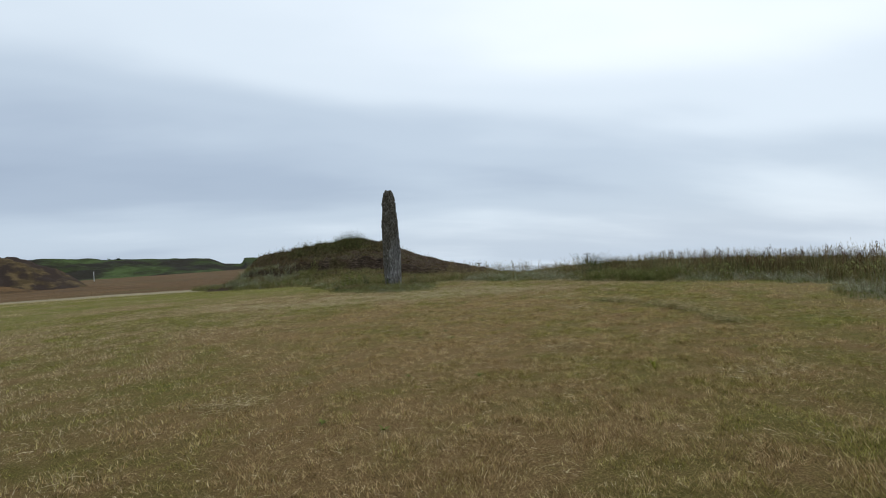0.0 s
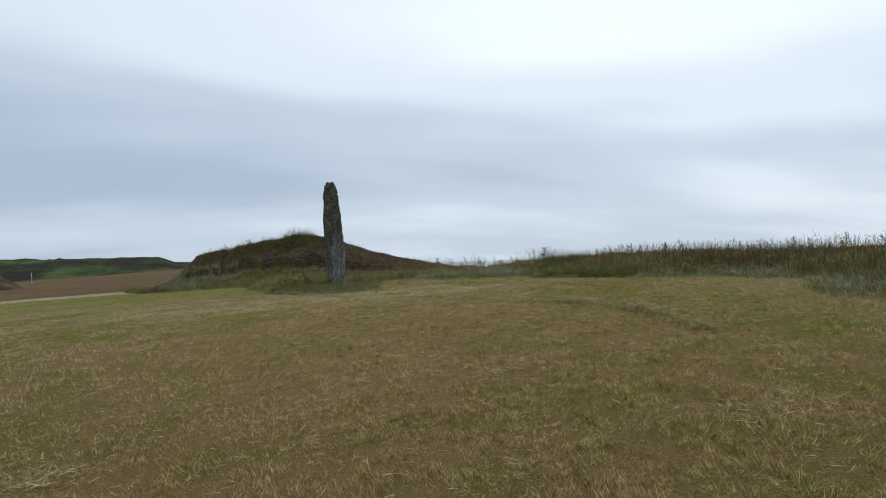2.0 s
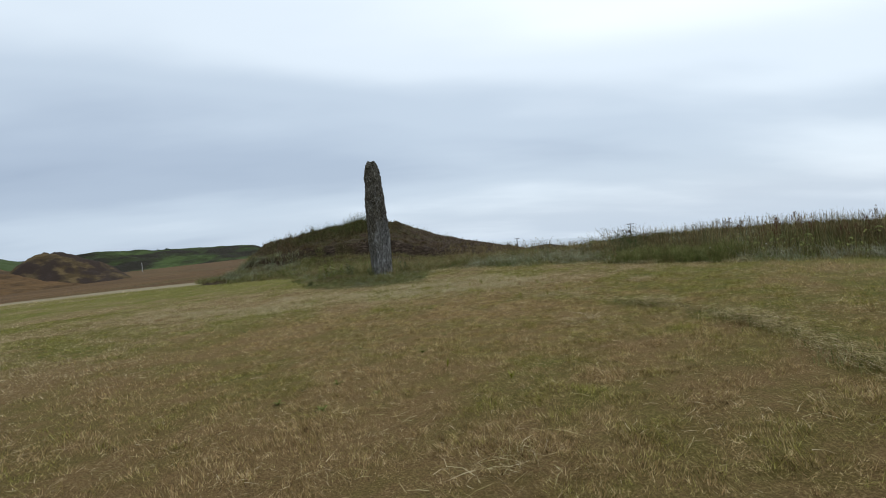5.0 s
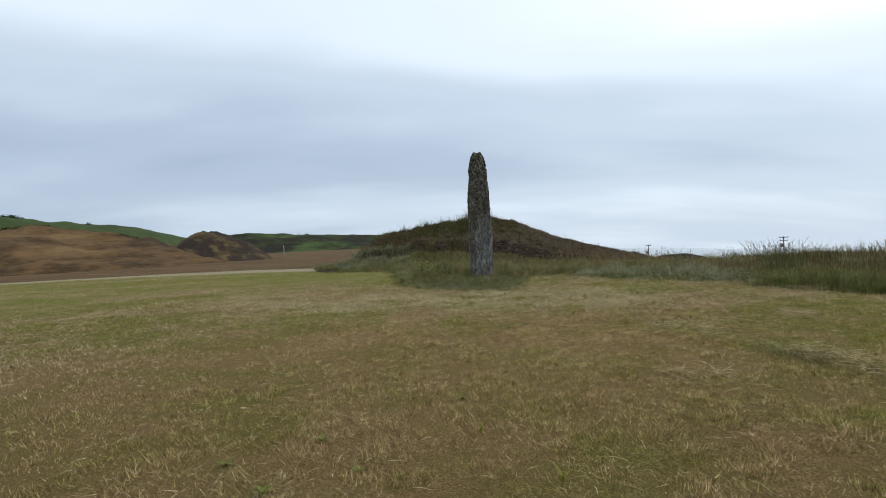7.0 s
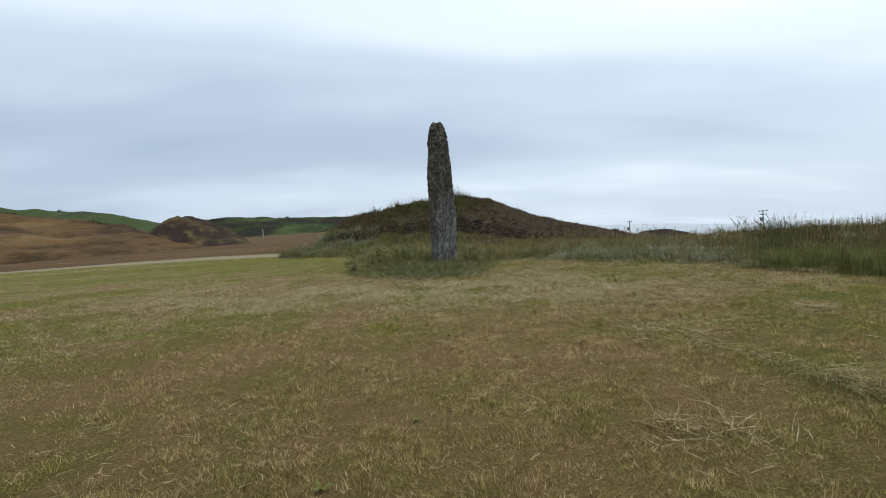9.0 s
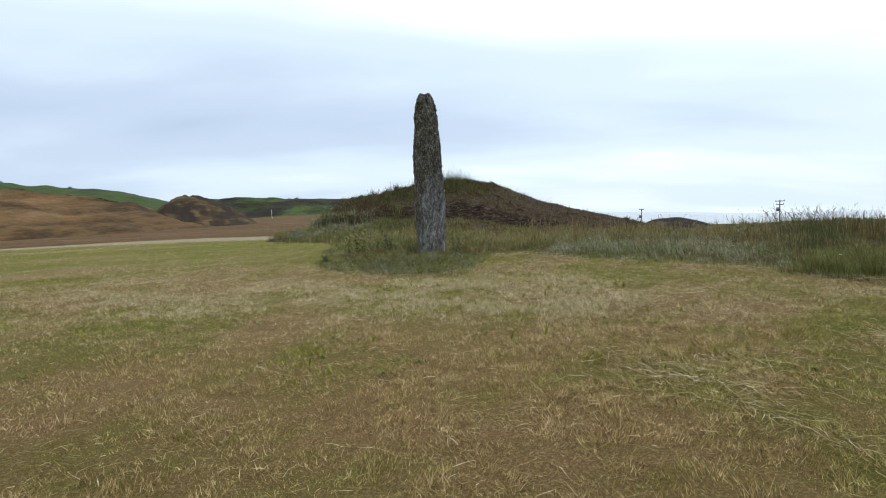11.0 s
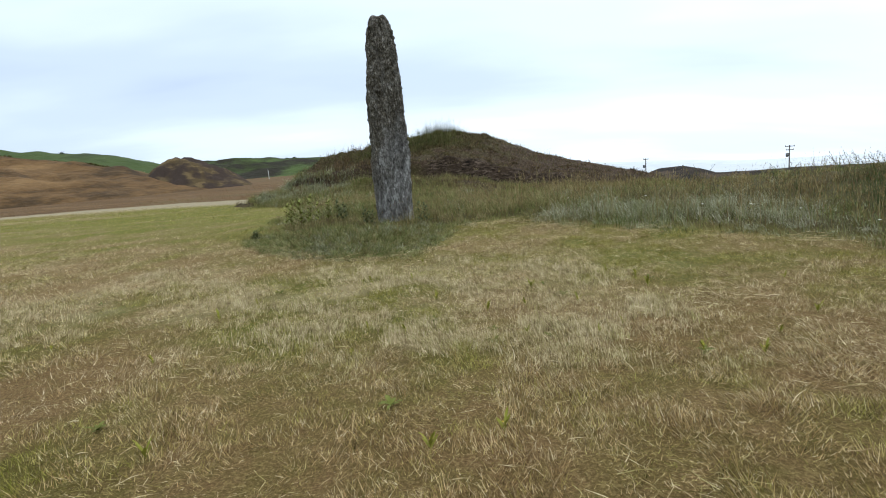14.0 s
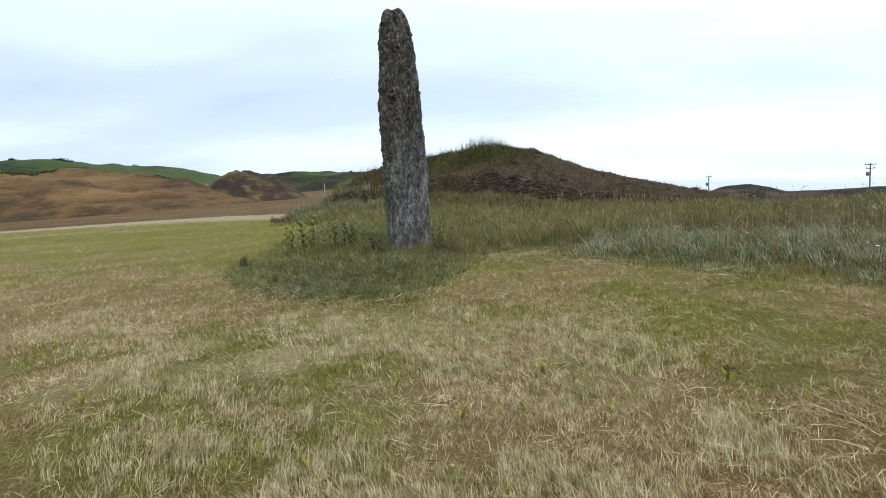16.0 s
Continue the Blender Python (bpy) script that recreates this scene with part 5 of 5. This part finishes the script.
def dock_plant(x, y, height, rnd):
    """A dock gone to seed: stem, a few leaves, a dark branching seed head."""
    top = empty("dock_plant", x, y, gz(x, y) - 0.01, "brown dock gone to seed among tall grass", "wild plant", "docks in the grass")
    lean = Vector((rnd.uniform(-0.22, 0.22), rnd.uniform(-0.2, 0.2), 1)) * height
    bm = bmesh.new()
    tube_bm(bm, [lean * t for t in (0, 0.3, 0.65, 1)], 0.008, 0.004)
    part("stem", bm, M_STEM, top)
    bm = bmesh.new()
    for i in range(44):
        t = rnd.uniform(0.5, 1.02)
        a, reach = rnd.uniform(0, 6.28), (1.1 - t) * 0.34 * height * rnd.uniform(0.2, 1)
        c = lean * t + Vector((math.cos(a) * reach, math.sin(a) * reach, reach * 1.1))
        bmesh.ops.create_icosphere(bm, subdivisions=1, radius=rnd.uniform(0.006, 0.012), matrix=Matrix.Translation(c) @ Matrix.Diagonal((1, 1, 1.7, 1)))
    tagged(part("seed_head", bm, M_SEED, top, "rust-brown seed head"), kind="stuff")
    for i in range(5):
        bm = bmesh.new()
        leaf_bm(bm, lean * rnd.uniform(0.1, 0.5), rnd.uniform(0, 6.28), rnd.uniform(0.18, 0.3), rnd.uniform(0.05, 0.08), 0.7, 0.7)
        part("leaf", bm, M_LEAF, top)


def leafy_weed(x, y, height, stems, material, label, rnd):
    top = empty("leafy_weed", x, y, gz(x, y) - 0.01, label, "wild plant", "leafy weeds")
    for s in range(stems):
        base = Vector((rnd.uniform(-0.14, 0.14), rnd.uniform(-0.12, 0.12), 0))
        tip = base + Vector((rnd.uniform(-0.16, 0.16), rnd.uniform(-0.12, 0.12), height * rnd.uniform(0.75, 1.05)))
        bm = bmesh.new()
        tube_bm(bm, [base.lerp(tip, t) for t in (0, 0.35, 0.7, 1)], 0.007, 0.003)
        stem = part("stem", bm, M_STEM, top)
        for i in range(12):
            bm = bmesh.new()
            t = 0.2 + 0.8 * i / 11
            leaf_bm(bm, base.lerp(tip, t), i * 2.4 + rnd.uniform(-0.4, 0.4), (0.3 + 0.7 * height) * rnd.uniform(0.19, 0.28) * (1.1 - 0.5 * t), (0.3 + 0.7 * height) * rnd.uniform(0.07, 0.11), 0.9, 0.6)
            part("leaf", bm, material, stem)


def rush_clump(x, y, height, count, rnd):
    """A fan of thin dark stalks, each with a feathery brown top."""
    top = empty("rush_clump", x, y, gz(x, y) - 0.02, "dark clump of thin rush stalks with feathery tops", "rushes", "rush clumps in the grass")
    stalks, tops = bmesh.new(), bmesh.new()
    spread = 0.10 + 0.002 * count
    for i in range(count):
        foot = Vector((rnd.gauss(0, spread), rnd.gauss(0, spread), 0))
        h = height * rnd.uniform(0.55, 1.0)
        bow = Vector((rnd.gauss(-0.15, 0.32), rnd.gauss(0, 0.2), 0)) * h
        pts = [foot, foot + bow * 0.25 + Vector((0, 0, h * 0.55)), foot + bow + Vector((0, 0, h))]
        side = Vector((0.003, 0.0015, 0))
        rows = [[stalks.verts.new(p - side), stalks.verts.new(p + side)] for p in pts]
        for a, b in zip(rows, rows[1:]):
            stalks.faces.new((a[0], a[1], b[1], b[0]))
        for j in range(7):
            p = pts[1].lerp(pts[2], rnd.uniform(0.6, 1.0))
            q = p + Vector((rnd.gauss(-0.015, 0.03), rnd.gauss(0, 0.03), rnd.uniform(0.01, 0.05)))
            tops.faces.new([tops.verts.new(v) for v in (p - side * 1.2, p + side * 1.2, q)])
    tagged(part("foliage", stalks, M_LEAF_DARK, top), kind="stuff")
    tagged(part("seed_head", tops, M_SEED, top, "feathery brown seed head"), kind="stuff")


def weed_rosette(rnd):
    top = empty("weed_rosette", 0, 0, 0, "small green broad-leaved weed in mown grass", "weed", "weeds in the field")
    for i in range(7):
        bm = bmesh.new()
        leaf_bm(bm, (0, 0, 0.01), i * 0.898 + rnd.uniform(-0.3, 0.3), rnd.uniform(0.07, 0.14), rnd.uniform(0.03, 0.05), rnd.uniform(0.4, 1.0), 0.5)
        part("leaf", bm, M_ROSETTE, top)
    return top


def buttercup(rnd):
    top = empty("buttercup", 0, 0, 0, "yellow-green flowering weed in mown grass", "flower", "flowers in the field")
    bm = bmesh.new()
    tube_bm(bm, [(0, 0, 0), (0.006, 0, 0.05), (0.012, 0.004, 0.10)], 0.003, 0.002, 5)
    part("stem", bm, M_SPRIG, top)
    for i in range(6):
        bm = bmesh.new()
        leaf_bm(bm, (0, 0, 0.01 + 0.012 * i), i * 2.2, rnd.uniform(0.06, 0.10), 0.03, rnd.uniform(1.0, 2.0), 0.5)
        part("leaf", bm, M_SPRIG, top)
    bm = bmesh.new()
    for i in range(6):
        leaf_bm(bm, (0.012, 0.004, 0.10), i * 1.047, 0.015, 0.013, 0.5, 0.1)
    part("bloom", bm, M_YELLOW, top, "yellow petals")
    return top


def white_flower(x, y, rnd):
    h = rnd.uniform(0.3, 0.5)
    top = empty("white_flower", x, y, gz(x, y), "small white flower head in silvery grass", "flower", "white flowers in the grass")
    bm = bmesh.new()
    tube_bm(bm, [(0, 0, 0), (0.02, 0, h * 0.5), (0.05, 0.02, h)], 0.003, 0.002, 5)
    part("stem", bm, M_STEM, top)
    bm = bmesh.new()
    for i in range(8):
        leaf_bm(bm, (0.05, 0.02, h), i * 0.785, 0.022, 0.016, 0.3, 0.1)
    part("bloom", bm, M_WHITE, top, "white petals")


def place_small():
    rnd = random.Random(5)
    # weeds and flowers of the mown field
    weeds = [(2.54, 18.39), (3.37, 18.38), (3.91, 18.48), (3.4, 18.08), (3.82, 18.2), (3.95, 19.51), (3.76, 20.0), (3.92, 17.95), (1.1, 10.42), (0.58, 9.96), (1.57, 9.89),
             (1.1, 9.52), (0.23, 6.89), (1.06, 6.58), (4.72, 6.73), (2.18, 15.37), (2.42, 15.73), (3.56, 15.17), (2.9, 16.98), (4.83, 17.83), (2.34, 12.6), (1.15, 12.24), (2.02, 11.52), (-0.64, 5.22), (-0.08, 4.86)]
    flowers = [(2.69, 19.45), (3.26, 19.0), (3.6, 19.16), (3.64, 19.85), (2.1, 21.5), (2.3, 10.61), (2.9, 9.79), (3.06, 6.2), (1.73, 15.3), (5.91, 16.66), (3.58, 16.7), (4.82, 17.83), (4.39, 18.47), (4.18, 18.21), (5.42, 18.2), (-0.51, 18.05), (4.32, 6.04), (3.01, 6.06)]
    for i in range(26):
        flowers.append((rnd.uniform(0.6, 6.2), rnd.uniform(15.2, 20.6)))
        if i % 3 == 0:
            weeds.append((rnd.uniform(-1.5, 6.5), rnd.uniform(15.0, 20.4)))
    for spots, make in ((weeds, weed_rosette), (flowers, buttercup)):
        first = make(rnd)
        for i, (x, y) in enumerate(spots):
            m = pose(x, y, gz(x, y), 0, 0, rnd.uniform(0, 360)) @ Matrix.Diagonal((1, 1, 1, 1))
            ob = first if i == 0 else copy_thing(first, m)
            ob.matrix_basis = m
            ob.scale = (rnd.uniform(0.35, 0.65),) * 3
    for x, y, h, stems, material, label in ((-1.95, 25.75, 0.62, 3, M_LEAF, "leafy green weed at the rim of the tall grass"), (-1.55, 25.9, 0.74, 5, M_LEAF, "leafy green weed beside the standing stone"),
                                            (-1.25, 26.1, 0.62, 4, M_LEAF, "leafy green weed beside the standing stone"), (-0.85, 26.2, 0.55, 4, M_LEAF_DARK, "low dark weed beside the standing stone"),
                                            (-2.05, 24.4, 0.22, 4, M_LEAF_DARK, "low dark weed at the rim of the tall grass"), (1.35, 25.2, 0.45, 3, M_LEAF_DARK, "low dark weed beside the standing stone"),
                                            (0.1, 25.4, 0.4, 4, M_LEAF_DARK, "low dark weed beside the standing stone")):
        leafy_weed(x, y, h, stems, material, label, rnd)
    for x, y, h, count in ((9.3, 24.1, 1.0, 130), (9.9, 24.8, 0.8, 36), (8.6, 26.4, 0.8, 18), (7.2, 27.6, 0.85, 16), (6.0, 28.4, 0.8, 10), (11.4, 22.6, 0.85, 20)):
        rush_clump(x, y, h, count, rnd)
    for x, y in ((4.6, 24.2), (5.4, 23.7), (6.1, 23.0), (6.6, 22.4), (7.0, 21.9), (5.9, 24.4), (7.6, 21.3), (8.2, 20.6), (4.2, 25.2), (6.9, 23.4), (5.1, 25.0), (9.4, 18.4), (10.0, 17.0), (10.8, 15.6)):
        white_flower(x, y, rnd)
    for i in range(38):
        t = (i + rnd.uniform(0, 0.9)) / 38
        x = 10.4 + 4.6 * t + rnd.gauss(0.5, 0.5)
        y = 19.4 - 9.2 * t + rnd.gauss(0.6, 0.6)
        dock_plant(x, y, rnd.uniform(0.6, 1.0), rnd)


place_small()


# ---- poles and far shrubs ----
def utility_pole(x, y, height, arms, label, transformer=False, material=M_POLE, radius=0.17):
    z = gz(x, y)
    top = empty("utility_pole", x, y, z - 0.3, label, "utility pole", "utility poles")
    bm = bmesh.new()
    tube_bm(bm, [(0, 0, 0), (0, 0, height * 0.5), (0, 0, height + 0.3)], radius, radius * 0.7, 10)
    part("pole", bm, material, top)
    for h, w in arms:
        bm = bmesh.new()
        bmesh.ops.create_cube(bm, size=1, matrix=Matrix.Translation((0, -0.17, h + 0.3)) @ Matrix.Diagonal((w, 0.13, 0.17, 1)))
        bmesh.ops.bevel(bm, geom=bm.edges[:], offset=0.02, segments=1, affect="EDGES")
        arm = part("crossarm", bm, M_POLE, top)
        for k in (-0.45, 0.0, 0.45):
            bm = bmesh.new()
            tube_bm(bm, [(k * w, -0.17, h + 0.38), (k * w, -0.17, h + 0.5), (k * w, -0.17, h + 0.62)], 0.07, 0.05, 8)
            part("insulator", bm, M_STEEL, arm)
    if transformer:
        bm = bmesh.new()
        bmesh.ops.create_cone(bm, cap_ends=True, segments=14, radius1=0.32, radius2=0.32, depth=0.9, matrix=Matrix.Translation((-0.5, 0, height - 2.0)))
        bmesh.ops.create_cube(bm, size=0.35, matrix=Matrix.Translation((-0.2, 0, height - 1.9)))
        part("transformer", bm, M_STEEL, top, "grey transformer can")


def at(bearing, dist):
    return EYE_X + dist * math.sin(radians(bearing)), EYE_Y + dist * math.cos(radians(bearing))


def rise(bearing, dist, angle):
    """How high a thing stands whose top is seen at that height angle."""
    return EYE_Z + dist * math.tan(radians(angle)) - gz(*at(bearing, dist))


h1, h2 = rise(9.58, 185, -1.40), rise(20.93, 167, -1.09)
utility_pole(*at(9.58, 185), h1, [(h1 - 0.2, 1.5)], "far wooden utility pole above the grass", True)
utility_pole(*at(20.93, 167), h2, [(h2 - 0.25, 2.2), (h2 - 1.1, 1.7)], "wooden utility pole with two crossarms", True)
utility_pole(*at(-37.3, 275), 8.0, [], "thin pale pole on the green hill", material=M_PALE_POLE, radius=0.13)
utility_pole(*at(-26.9, 330), 5.0, [], "thin pale pole in the valley", material=M_PALE_POLE, radius=0.2)


def shrub(x, y, z, size, rnd):
    """A low wind-cut bush: many small leaves on a short stem."""
    top = empty("shrub", x, y, z - 0.2, "dark windswept shrub on the hill ridge", "shrub", "shrubs on the ridge")
    bm = bmesh.new()
    tube_bm(bm, [(0, 0, -0.4), (0.05 * size, 0, 0.15 * size), (0.1 * size, 0, 0.3 * size)], 0.12, 0.05)
    part("trunk", bm, M_STEM, top)
    bm = bmesh.new()
    for i in range(260):
        r = rnd.gauss(0, 0.5)
        v = Vector((r, rnd.gauss(0, 0.4), abs(rnd.gauss(0.0, 0.30)) * math.exp(-r * r))) * size
        leaf_bm(bm, v, rnd.uniform(0, 6.28), 0.28 * size, 0.2 * size, rnd.uniform(-0.3, 0.8))
    tagged(part("crown", bm, M_BUSH, top), kind="stuff")


def place_shrubs():
    rnd = random.Random(11)
    deps = bpy.context.evaluated_depsgraph_get()
    deps.update()
    for bearing, dist, size in ((-52.0, 376, 3.0), (-49.2, 376, 3.2), (-48.7, 376, 4.4), (-48.2, 376, 3.8), (-43.4, 376, 3.4), (-24.6, 552, 4.5), (-25.3, 552, 3.5)):
        x, y = at(bearing, dist)
        hit, p, *_ = scene.ray_cast(deps, (x, y, 300), (0, 0, -1))
        shrub(x, y, p.z if hit else 20, size * 0.6, rnd)


place_shrubs()
